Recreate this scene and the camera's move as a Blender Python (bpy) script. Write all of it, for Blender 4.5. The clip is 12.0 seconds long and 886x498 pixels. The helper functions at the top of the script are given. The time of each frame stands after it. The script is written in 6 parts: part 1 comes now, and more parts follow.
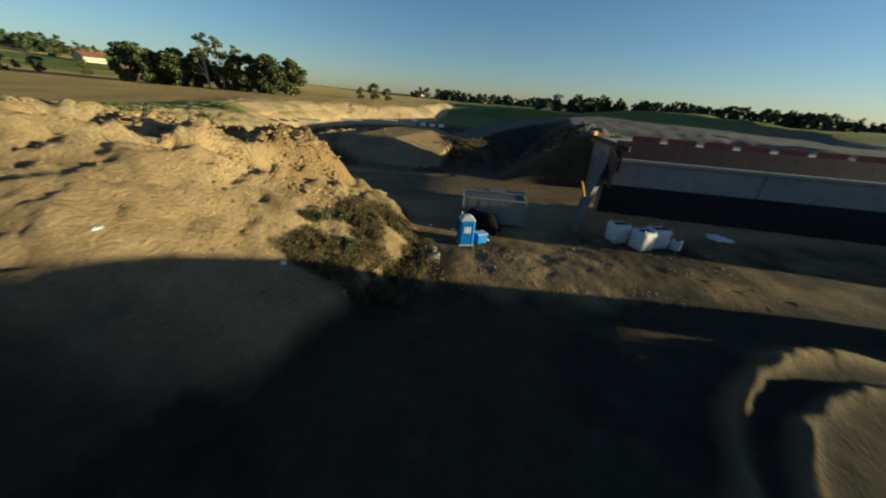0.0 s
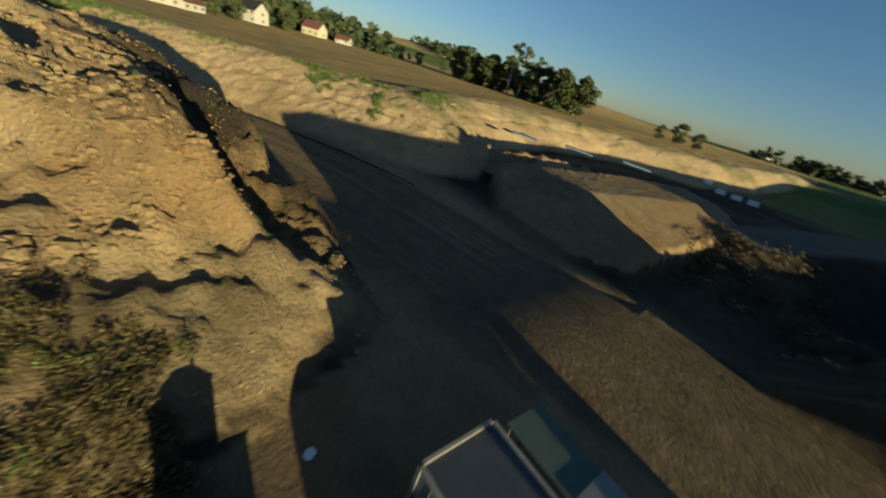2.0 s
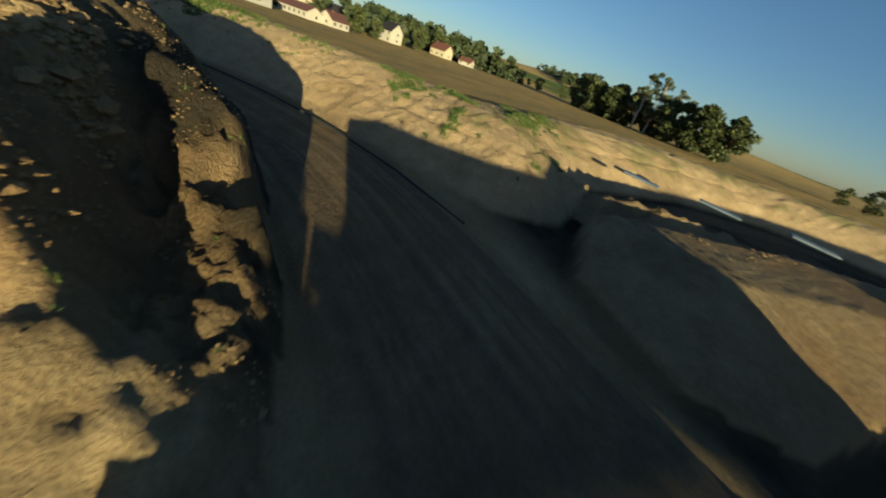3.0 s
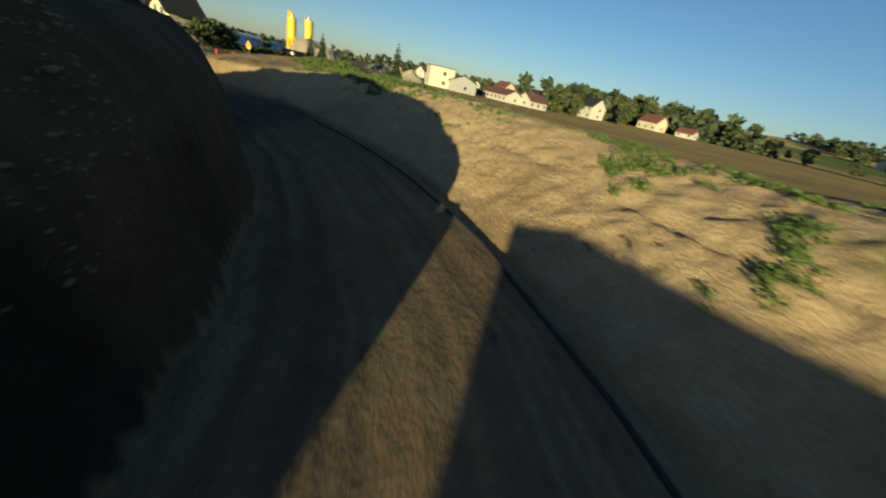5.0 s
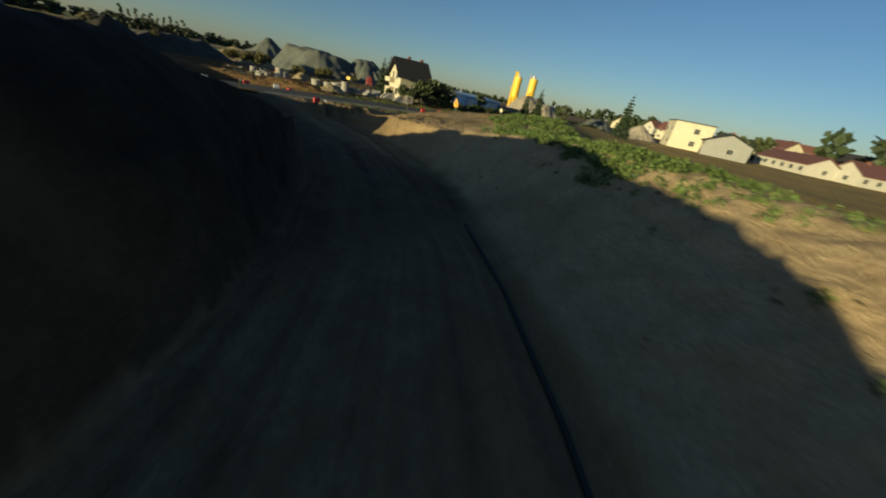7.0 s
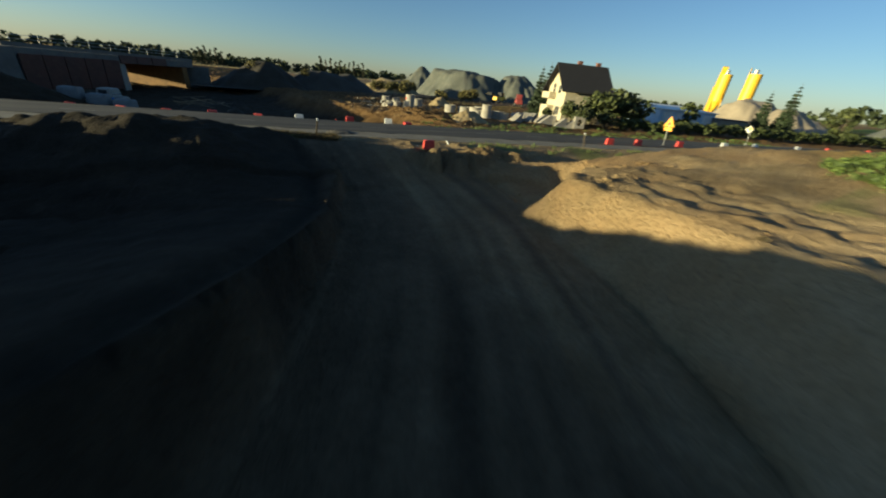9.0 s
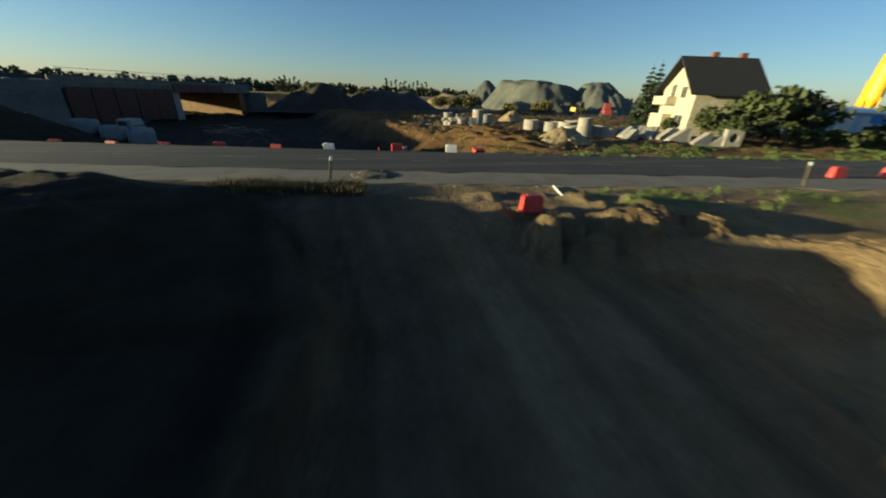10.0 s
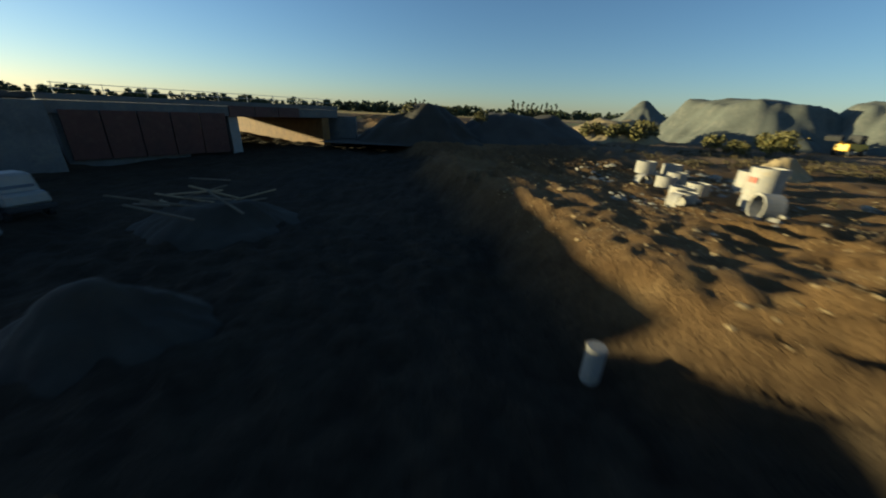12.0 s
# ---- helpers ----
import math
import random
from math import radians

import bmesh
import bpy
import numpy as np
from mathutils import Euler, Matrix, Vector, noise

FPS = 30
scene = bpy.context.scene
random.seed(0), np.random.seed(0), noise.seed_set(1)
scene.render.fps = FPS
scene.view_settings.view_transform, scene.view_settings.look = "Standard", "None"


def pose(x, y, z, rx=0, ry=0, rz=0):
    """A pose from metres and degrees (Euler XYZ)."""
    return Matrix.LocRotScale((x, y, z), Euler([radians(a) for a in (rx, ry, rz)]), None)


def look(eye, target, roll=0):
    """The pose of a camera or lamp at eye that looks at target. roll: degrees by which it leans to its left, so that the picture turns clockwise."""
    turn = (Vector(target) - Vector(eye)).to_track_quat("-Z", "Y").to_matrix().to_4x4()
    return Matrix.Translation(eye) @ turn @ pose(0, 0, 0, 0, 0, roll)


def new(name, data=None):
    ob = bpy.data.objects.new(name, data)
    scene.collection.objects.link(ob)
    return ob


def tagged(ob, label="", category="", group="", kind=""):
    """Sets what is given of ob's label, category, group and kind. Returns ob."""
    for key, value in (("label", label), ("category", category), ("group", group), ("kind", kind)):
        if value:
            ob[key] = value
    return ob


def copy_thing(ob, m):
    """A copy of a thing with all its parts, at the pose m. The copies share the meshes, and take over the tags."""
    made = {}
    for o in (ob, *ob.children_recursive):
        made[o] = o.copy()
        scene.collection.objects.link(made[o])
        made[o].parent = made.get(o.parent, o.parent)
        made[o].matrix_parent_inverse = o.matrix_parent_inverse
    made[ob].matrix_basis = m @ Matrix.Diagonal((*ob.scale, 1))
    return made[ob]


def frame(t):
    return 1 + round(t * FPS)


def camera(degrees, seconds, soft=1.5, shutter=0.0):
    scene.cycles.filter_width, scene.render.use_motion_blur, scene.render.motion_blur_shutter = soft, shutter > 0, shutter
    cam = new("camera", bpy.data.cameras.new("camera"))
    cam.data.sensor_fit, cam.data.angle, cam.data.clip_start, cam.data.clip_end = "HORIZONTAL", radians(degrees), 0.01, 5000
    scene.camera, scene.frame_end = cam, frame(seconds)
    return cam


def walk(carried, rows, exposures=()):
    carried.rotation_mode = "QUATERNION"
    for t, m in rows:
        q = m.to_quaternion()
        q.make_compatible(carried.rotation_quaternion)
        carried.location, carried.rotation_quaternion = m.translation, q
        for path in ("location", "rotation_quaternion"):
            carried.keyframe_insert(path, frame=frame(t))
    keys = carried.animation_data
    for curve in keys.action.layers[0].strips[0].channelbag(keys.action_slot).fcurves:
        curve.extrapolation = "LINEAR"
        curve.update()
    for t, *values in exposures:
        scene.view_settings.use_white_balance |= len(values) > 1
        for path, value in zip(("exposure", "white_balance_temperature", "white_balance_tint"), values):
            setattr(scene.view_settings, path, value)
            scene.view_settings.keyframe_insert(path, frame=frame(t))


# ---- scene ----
cam = camera(106.1, 12.0, soft=1.9, shutter=0.4)
PATH = [
    (0, (-0.091, 0.008, 11.003), (-0.034, 1.828, 10.176), 4.6),
    (0.5, (2.332, 6.532, 10.991), (2.15, 8.338, 10.151), 5.9),
    (1, (4.28, 13.161, 11.113), (3.737, 14.881, 10.247), 8.2),
    (1.5, (5.049, 19.221, 11.273), (4.153, 20.765, 10.371), 11.9),
    (2, (4.51, 24.389, 11.227), (3.343, 25.716, 10.29), 16.0),
    (2.5, (2.838, 28.624, 11.057), (1.476, 29.728, 10.096), 18.8),
    (2.7, (1.765, 30.014, 10.952), (0.347, 31.038, 9.982), 19.3),
    (4.3, (-11.179, 35.534, 9.093), (-12.923, 35.837, 8.161), 15.8),
    (4.5, (-13.068, 35.639, 8.953), (-14.831, 35.827, 8.029), 15.0),
    (5, (-18.052, 35.164, 8.413), (-19.844, 35.073, 7.53), 13.1),
    (5.5, (-23.246, 34.286, 8.286), (-25.015, 33.9, 7.437), 12.0),
    (6, (-28.452, 32.731, 8.307), (-30.146, 32.067, 7.477), 11.4),
    (6.5, (-33.465, 30.394, 8.467), (-35.043, 29.492, 7.633), 11.3),
    (7, (-38.234, 27.237, 8.652), (-39.673, 26.14, 7.799), 11.6),
    (7.2, (-39.929, 25.61, 8.671), (-41.314, 24.451, 7.812), 11.5),
    (8.8, (-51.262, 9.507, 8.482), (-52.154, 7.953, 7.594), 6.4),
    (9, (-52.33, 7.196, 8.438), (-53.156, 5.604, 7.553), 5.7),
    (9.5, (-54.426, 1.001, 8.152), (-55.089, -0.677, 7.289), 3.8),
    (10, (-55.939, -5.461, 7.842), (-56.451, -7.204, 7.006), 2.4),
    (10.5, (-57.194, -11.913, 7.716), (-57.553, -13.704, 6.903), 1.6),
    (11, (-57.869, -18.786, 7.749), (-58.079, -20.611, 6.959), 1.5),
    (11.5, (-58.089, -25.95, 7.988), (-58.157, -27.793, 7.212), 1.9),
    (12, (-58.107, -33.16, 8.236), (-58.008, -35.007, 7.477), 2.6),
]
LIGHT = [(0, 1.13), (0.7, 1.0), (2, 0.9), (4, 1.0), (5, 0.98), (6, 0.62), (7.2, 0.72), (8.8, 1.25), (9.5, 1.25), (10.5, 1.25), (11.3, 1.1), (12, 1.3)]
walk(cam, [(t, look(eye, target, roll)) for t, eye, target, roll in PATH], LIGHT)

# ---- world, sun, exposure ----
SUN_AZ, SUN_EL = -7.5, 5.0          # degrees: from +x turning to +y, and above the horizon
sun_way = Vector((math.cos(radians(SUN_AZ)) * math.cos(radians(SUN_EL)),
                  math.sin(radians(SUN_AZ)) * math.cos(radians(SUN_EL)), math.sin(radians(SUN_EL))))
world = bpy.data.worlds.new("evening_sky")
scene.world = world
world.use_nodes = True
wt = world.node_tree
sky = wt.nodes.new("ShaderNodeTexSky")
sky.sky_type, sky.sun_disc = "NISHITA", False
sky.sun_elevation, sky.sun_rotation = radians(SUN_EL + 6), radians(90 - SUN_AZ)
sky.air_density, sky.dust_density, sky.ozone_density = 1.0, 0.35, 3.1
wt.nodes["Background"].inputs["Strength"].default_value = 0.05
wt.links.new(sky.outputs[0], wt.nodes["Background"].inputs["Color"])
sun = bpy.data.lights.new("sun", "SUN")
sun.energy, sun.angle, sun.color = 5.0, radians(0.6), (1.0, 0.81, 0.42)
sun_ob = new("sun", sun)
sun_ob.matrix_world = look((0, 0, 60), Vector((0, 0, 60)) - sun_way)
scene.view_settings.use_white_balance = True
scene.view_settings.white_balance_temperature, scene.view_settings.white_balance_tint = 5850, 4

# ---- materials ----
def nodes_of(name):
    m = bpy.data.materials.new(name)
    m.use_nodes = True
    return m, m.node_tree, m.node_tree.nodes["Principled BSDF"]


def link(nt, a, b):
    nt.links.new(a, b)


def noise_node(nt, scale, detail=4.0, rough=0.6, coord=None):
    n = nt.nodes.new("ShaderNodeTexNoise")
    n.inputs["Scale"].default_value, n.inputs["Detail"].default_value, n.inputs["Roughness"].default_value = scale, detail, rough
    if coord is not None:
        link(nt, coord, n.inputs["Vector"])
    return n


def ramp(nt, fac, stops):
    r = nt.nodes.new("ShaderNodeValToRGB")
    while len(r.color_ramp.elements) < len(stops):
        r.color_ramp.elements.new(0.5)
    for e, (p, c) in zip(r.color_ramp.elements, stops):
        e.position, e.color = p, (*c, 1)
    link(nt, fac, r.inputs[0])
    return r


def mix(nt, fac, a, b, how="MIX"):
    n = nt.nodes.new("ShaderNodeMix")
    n.data_type, n.blend_type = "RGBA", how
    for sock, v in ((n.inputs[0], fac), (n.inputs[6], a), (n.inputs[7], b)):
        if isinstance(v, (int, float)):
            sock.default_value = v
        elif isinstance(v, tuple):
            sock.default_value = (*v, 1)
        else:
            link(nt, v, sock)
    return n.outputs[2]


def bump(nt, bsdf, height, strength=0.3, distance=0.05):
    b = nt.nodes.new("ShaderNodeBump")
    b.inputs["Strength"].default_value, b.inputs["Distance"].default_value = strength, distance
    link(nt, height, b.inputs["Height"])
    link(nt, b.outputs[0], bsdf.inputs["Normal"])


def simple(name, colour, rough=0.6, metal=0.0, vary=0.25, scale=3.0, dirt=None, relief=0.15, fine=40.0, space="Object"):
    """A coloured surface with wear at two scales and a fine relief."""
    m, nt, bs = nodes_of(name)
    tc = nt.nodes.new("ShaderNodeTexCoord").outputs[space]
    big, small = noise_node(nt, scale, 5, 0.6, tc), noise_node(nt, fine, 3, 0.6, tc)
    dark = tuple(c * (1 - vary) for c in colour)
    light = tuple(min(1, c * (1 + vary * 0.6)) for c in colour)
    base = ramp(nt, big.outputs[0], [(0.3, dark), (0.52, colour), (0.72, light)]).outputs[0]
    if dirt:
        mask = ramp(nt, noise_node(nt, scale * 2.3, 6, 0.7, tc).outputs[0], [(0.5, (0, 0, 0)), (0.68, (1, 1, 1))]).outputs[0]
        base = mix(nt, mask, base, dirt)
    tint = ramp(nt, small.outputs[0], [(0.3, (0.8, 0.8, 0.8)), (0.7, (1.12, 1.12, 1.12))]).outputs[0]
    link(nt, mix(nt, 0.6, base, tint, "MULTIPLY"), bs.inputs["Base Color"])
    bs.inputs["Roughness"].default_value, bs.inputs["Metallic"].default_value = rough, metal
    bump(nt, bs, small.outputs[0], relief, 0.02)
    return m


def leafy(name, dark, light, scale=0.6):
    """Leaves: each clump takes its own shade."""
    m, nt, bs = nodes_of(name)
    geo = nt.nodes.new("ShaderNodeNewGeometry")
    tc = nt.nodes.new("ShaderNodeTexCoord").outputs["Object"]
    a = ramp(nt, geo.outputs["Random Per Island"], [(0.0, dark), (1.0, light)]).outputs[0]
    b = ramp(nt, noise_node(nt, scale, 3, 0.6, tc).outputs[0], [(0.35, (0.65, 0.65, 0.65)), (0.65, (1.2, 1.2, 1.1))]).outputs[0]
    link(nt, mix(nt, 0.8, a, b, "MULTIPLY"), bs.inputs["Base Color"])
    bs.inputs["Roughness"].default_value = 0.7
    return m


def ground_material():
    """One sheet of earth by painted-on land use: loose sand, packed track, stubble field, green field, and dark spoil
    that doubles as painted shade.
    """
    m, nt, bs = nodes_of("earth")
    pos = nt.nodes.new("ShaderNodeNewGeometry").outputs["Position"]

    def use(name):
        a = nt.nodes.new("ShaderNodeAttribute")
        a.attribute_name = name
        return a.outputs["Fac"]

    big, mid, small = noise_node(nt, 0.09, 6, 0.65, pos), noise_node(nt, 0.7, 6, 0.7, pos), noise_node(nt, 6.0, 5, 0.7, pos)
    sand = ramp(nt, mid.outputs[0], [(0.25, (0.270, 0.190, 0.094)), (0.5, (0.355, 0.265, 0.142)), (0.75, (0.430, 0.330, 0.190))]).outputs[0]
    sand = mix(nt, ramp(nt, big.outputs[0], [(0.42, (0, 0, 0)), (0.62, (1, 1, 1))]).outputs[0], sand, (0.330, 0.212, 0.100))
    soil_shade = ramp(nt, mid.outputs[0], [(0.3, (0.022, 0.018, 0.012)), (0.55, (0.038, 0.030, 0.020)), (0.75, (0.060, 0.046, 0.029))]).outputs[0]
    track = ramp(nt, mid.outputs[0], [(0.3, (0.095, 0.068, 0.038)), (0.55, (0.140, 0.100, 0.058)), (0.75, (0.185, 0.135, 0.080))]).outputs[0]
    stubble = ramp(nt, mid.outputs[0], [(0.3, (0.52, 0.33, 0.105)), (0.6, (0.66, 0.44, 0.15)), (0.8, (0.74, 0.53, 0.20))]).outputs[0]
    stubble = mix(nt, ramp(nt, big.outputs[0], [(0.4, (0, 0, 0)), (0.65, (1, 1, 1))]).outputs[0], stubble, (0.40, 0.30, 0.12))
    green = ramp(nt, mid.outputs[0], [(0.3, (0.054, 0.099, 0.018)), (0.7, (0.120, 0.195, 0.039))]).outputs[0]
    gravel = ramp(nt, small.outputs[0], [(0.3, (0.120, 0.115, 0.105)), (0.7, (0.210, 0.200, 0.180))]).outputs[0]
    ochre = ramp(nt, mid.outputs[0], [(0.28, (0.115, 0.063, 0.024)), (0.5, (0.165, 0.096, 0.038)), (0.75, (0.215, 0.135, 0.058))]).outputs[0]
    pale = ramp(nt, mid.outputs[0], [(0.25, (0.360, 0.248, 0.132)), (0.5, (0.450, 0.325, 0.182)), (0.75, (0.530, 0.400, 0.240))]).outputs[0]
    sand = mix(nt, use("pale"), sand, pale)
    sand = mix(nt, use("ochre"), sand, ochre)
    c = mix(nt, use("soil_shade"), sand, soil_shade)
    c = mix(nt, use("track"), c, track)
    c = mix(nt, use("stubble"), c, stubble)
    c = mix(nt, use("green"), c, green)
    c = mix(nt, use("gravel"), c, gravel)
    tint = ramp(nt, small.outputs[0], [(0.3, (0.72, 0.72, 0.72)), (0.7, (1.16, 1.16, 1.16))]).outputs[0]
    link(nt, mix(nt, 0.8, c, tint, "MULTIPLY"), bs.inputs["Base Color"])
    bs.inputs["Roughness"].default_value = 0.95
    bs.inputs["Specular IOR Level"].default_value = 0.15
    rough = noise_node(nt, 2.2, 4, 0.65, pos)
    tall = nt.nodes.new("ShaderNodeMath")          # straw and grass stand up and catch low light
    tall.operation = "MULTIPLY_ADD"
    link(nt, use("stubble"), tall.inputs[0])
    tall.inputs[1].default_value = 6.0
    loose = nt.nodes.new("ShaderNodeMath")         # wheels press the track smooth
    loose.operation = "MULTIPLY_ADD"
    link(nt, use("track"), loose.inputs[0])
    loose.inputs[1].default_value, loose.inputs[2].default_value = -1.6, 2.3
    link(nt, loose.outputs[0], tall.inputs[2])
    high = nt.nodes.new("ShaderNodeMath")
    high.operation = "MULTIPLY"
    link(nt, small.outputs[0], high.inputs[0])
    link(nt, tall.outputs[0], high.inputs[1])
    both = nt.nodes.new("ShaderNodeMath")
    both.operation = "MULTIPLY_ADD"
    link(nt, rough.outputs[0], both.inputs[0])
    both.inputs[1].default_value = 2.0
    link(nt, high.outputs[0], both.inputs[2])
    bump(nt, bs, both.outputs[0], 0.85, 0.13)
    return m


EARTH = ground_material()
def asphalt_material():
    """Worn asphalt: dusty bands drawn out along the road, patches and grit."""
    m, nt, bs = nodes_of("asphalt")
    pos = nt.nodes.new("ShaderNodeNewGeometry").outputs["Position"]
    turn = nt.nodes.new("ShaderNodeMapping")
    turn.inputs["Rotation"].default_value = (0, 0, 0.1916)
    turn.inputs["Scale"].default_value = (0.03, 1.0, 1.0)
    link(nt, pos, turn.inputs["Vector"])
    bands, patch, grit = noise_node(nt, 0.9, 3, 0.55, turn.outputs[0]), noise_node(nt, 0.35, 5, 0.6, pos), noise_node(nt, 22, 3, 0.6, pos)
    base = ramp(nt, bands.outputs[0], [(0.36, (0.024, 0.021, 0.018)), (0.52, (0.034, 0.030, 0.025)), (0.66, (0.072, 0.060, 0.044))]).outputs[0]
    wear = ramp(nt, patch.outputs[0], [(0.35, (0.72, 0.72, 0.74)), (0.65, (1.2, 1.16, 1.08))]).outputs[0]
    fleck = ramp(nt, grit.outputs[0], [(0.3, (0.8, 0.8, 0.8)), (0.7, (1.15, 1.15, 1.15))]).outputs[0]
    link(nt, mix(nt, 0.7, mix(nt, 0.8, base, wear, "MULTIPLY"), fleck, "MULTIPLY"), bs.inputs["Base Color"])
    bs.inputs["Roughness"].default_value = 0.85
    bump(nt, bs, grit.outputs[0], 0.3, 0.01)
    return m


ASPHALT = asphalt_material()
DUST = simple("dusty_concrete", (0.190, 0.166, 0.120), 0.9, 0, 0.2, 0.4, (0.13, 0.102, 0.066), 0.3, 12)
PAINT_LINE = simple("road_paint", (0.165, 0.155, 0.135), 0.7, 0, 0.35, 2.0, (0.12, 0.112, 0.098))
BITUMEN = simple("bitumen_coating", (0.006, 0.006, 0.006), 0.95, 0, 0.4, 0.7, (0.012, 0.011, 0.010))
CONCRETE = simple("concrete", (0.216, 0.210, 0.198), 0.85, 0, 0.25, 0.6, (0.24, 0.22, 0.19), 0.25, 9)
PALE_CONCRETE = simple("pale_concrete", (0.28, 0.262, 0.23), 0.85, 0, 0.2, 1.5, (0.33, 0.28, 0.2), 0.25, 14)
FORMWORK = simple("formwork_board", (0.052, 0.014, 0.010), 0.6, 0, 0.35, 0.8, (0.07, 0.03, 0.02), 0.2, 8)
OCHRE = simple("ochre_board", (0.17, 0.088, 0.025), 0.85, 0, 0.3, 0.6, (0.1, 0.055, 0.02), 0.2, 8)
# darker copy of the concrete, shade put into its colour
SHADED_CONCRETE = simple("shaded_concrete", (0.10, 0.10, 0.098), 0.9, 0, 0.3, 0.5, (0.14, 0.13, 0.11), 0.25, 9)
FORM_RED = simple("red_formwork", (0.24, 0.035, 0.03), 0.55, 0, 0.3, 1.0, (0.14, 0.05, 0.04))
STEEL = simple("galvanised_steel", (0.42, 0.42, 0.41), 0.45, 0.8, 0.2, 4)
RUST = simple("rusty_steel", (0.16, 0.075, 0.04), 0.8, 0.3, 0.4, 6)
WHITE = simple("white_plastic", (0.72, 0.72, 0.70), 0.5, 0, 0.12, 2.5, (0.5, 0.46, 0.38))
RED = simple("red_plastic", (0.55, 0.035, 0.03), 0.5, 0, 0.2, 2.5, (0.4, 0.12, 0.07))
BAG = simple("white_woven_bag", (0.62, 0.62, 0.60), 0.8, 0, 0.15, 3, (0.45, 0.42, 0.36), 0.4, 60)
BLUE = simple("blue_plastic", (0.01, 0.20, 0.62), 0.45, 0, 0.15, 2)
GREY_ROOF = simple("grey_plastic", (0.45, 0.45, 0.46), 0.5, 0, 0.15, 2)
PANEL = simple("grey_painted_steel", (0.198, 0.198, 0.186), 0.55, 0.1, 0.12, 1.5, (0.24, 0.21, 0.17))
PANEL_DARK = simple("dark_sheet_roof", (0.055, 0.06, 0.07), 0.8, 0.0, 0.2, 1.5)
TARP = simple("black_tarpaulin", (0.008, 0.008, 0.009), 0.95, 0, 0.3, 2)
TARP.node_tree.nodes["Principled BSDF"].inputs["Specular IOR Level"].default_value = 0.08
WOOD = simple("raw_timber", (0.252, 0.180, 0.096), 0.8, 0, 0.3, 5)
WOOD_OLD = simple("weathered_timber", (0.120, 0.093, 0.060), 0.9, 0, 0.35, 4)
YELLOW = simple("yellow_paint", (0.72, 0.43, 0.02), 0.5, 0, 0.15, 1.5)
SIGN_O = simple("orange_sign", (0.85, 0.36, 0.02), 0.45, 0, 0.08, 3)
GREEN_PL = simple("green_glass_film", (0.075, 0.100, 0.075), 0.75, 0, 0.2, 2)
RENDER_W = simple("cream_render", (0.44, 0.385, 0.27), 0.9, 0, 0.1, 0.8, (0.6, 0.52, 0.38), 0.15, 20)
RENDER_Y = simple("yellow_render", (0.52, 0.46, 0.33), 0.9, 0, 0.1, 0.8)
WHITE_WALL = simple("white_wall", (0.42, 0.39, 0.33), 0.9, 0, 0.1, 0.8)
ROOF_D = simple("dark_roof_tiles", (0.016, 0.015, 0.017), 0.85, 0, 0.25, 2, None, 0.4, 7)
ROOF_R = simple("red_roof_tiles", (0.15, 0.06, 0.042), 0.75, 0, 0.25, 2, None, 0.4, 7)
ROOF_B = simple("brown_roof_tiles", (0.13, 0.055, 0.045), 0.75, 0, 0.25, 2, None, 0.4, 7)
CHIMNEY = simple("brick_chimney", (0.16, 0.07, 0.05), 0.9, 0, 0.3, 6)
BARK = simple("bark", (0.10, 0.075, 0.05), 0.95, 0, 0.35, 4, None, 0.5, 18)
BIRCH = simple("pale_bark", (0.45, 0.42, 0.36), 0.9, 0, 0.4, 3, (0.1, 0.09, 0.08))
GRAVEL = simple("grey_gravel", (0.085, 0.092, 0.080), 0.95, 0, 0.25, 0.25, (0.12, 0.12, 0.10), 0.5, 4, "Object")
SAND_HEAP = simple("pale_sand", (0.312, 0.258, 0.186), 0.95, 0, 0.2, 0.3, None, 0.4, 5)
SAND_Y = simple("yellow_sand", (0.264, 0.198, 0.102), 0.95, 0, 0.2, 0.6, None, 0.5, 7)
CLOD = simple("dry_earth_clods", (0.240, 0.174, 0.090), 0.95, 0, 0.35, 1.2, None, 0.5, 9)
RUBBLE = simple("rubble", (0.240, 0.216, 0.174), 0.95, 0, 0.4, 1.5, None, 0.5, 9)
TYRE = simple("black_rubber", (0.02, 0.02, 0.02), 0.8, 0, 0.2, 3)
SHED_BLUE = simple("pale_blue_sheet", (0.42, 0.55, 0.72), 0.5, 0.1, 0.12, 1.0)
WORN_TARP = simple("worn_blue_tarpaulin", (0.13, 0.17, 0.22), 0.8, 0, 0.3, 1.0)
GREY_BAG = simple("grey_woven_bag", (0.17, 0.18, 0.19), 0.85, 0, 0.2, 2, (0.12, 0.12, 0.11), 0.4, 50)
SHED_W = simple("white_sheet", (0.66, 0.68, 0.70), 0.5, 0.1, 0.1, 1.0)
LEAF = leafy("oak_leaves", (0.022, 0.036, 0.008), (0.07, 0.085, 0.018))
LEAF_Y = leafy("yellowing_leaves", (0.06, 0.06, 0.014), (0.16, 0.13, 0.03))
LEAF_P = leafy("poplar_leaves", (0.035, 0.05, 0.014), (0.11, 0.12, 0.04))
NEEDLE = leafy("spruce_needles", (0.012, 0.026, 0.010), (0.035, 0.055, 0.02))
SHRUB = leafy("shrub_leaves", (0.022, 0.034, 0.009), (0.072, 0.085, 0.018))
WEED = leafy("dry_weeds", (0.030, 0.026, 0.008), (0.115, 0.078, 0.021), 1.5)
DARK_EARTH = simple("dark_earth", (0.030, 0.025, 0.017), 0.95, 0, 0.35, 0.6, None, 0.5, 7)
WEED_G = leafy("green_weeds", (0.040, 0.066, 0.013), (0.120, 0.170, 0.030), 1.5)
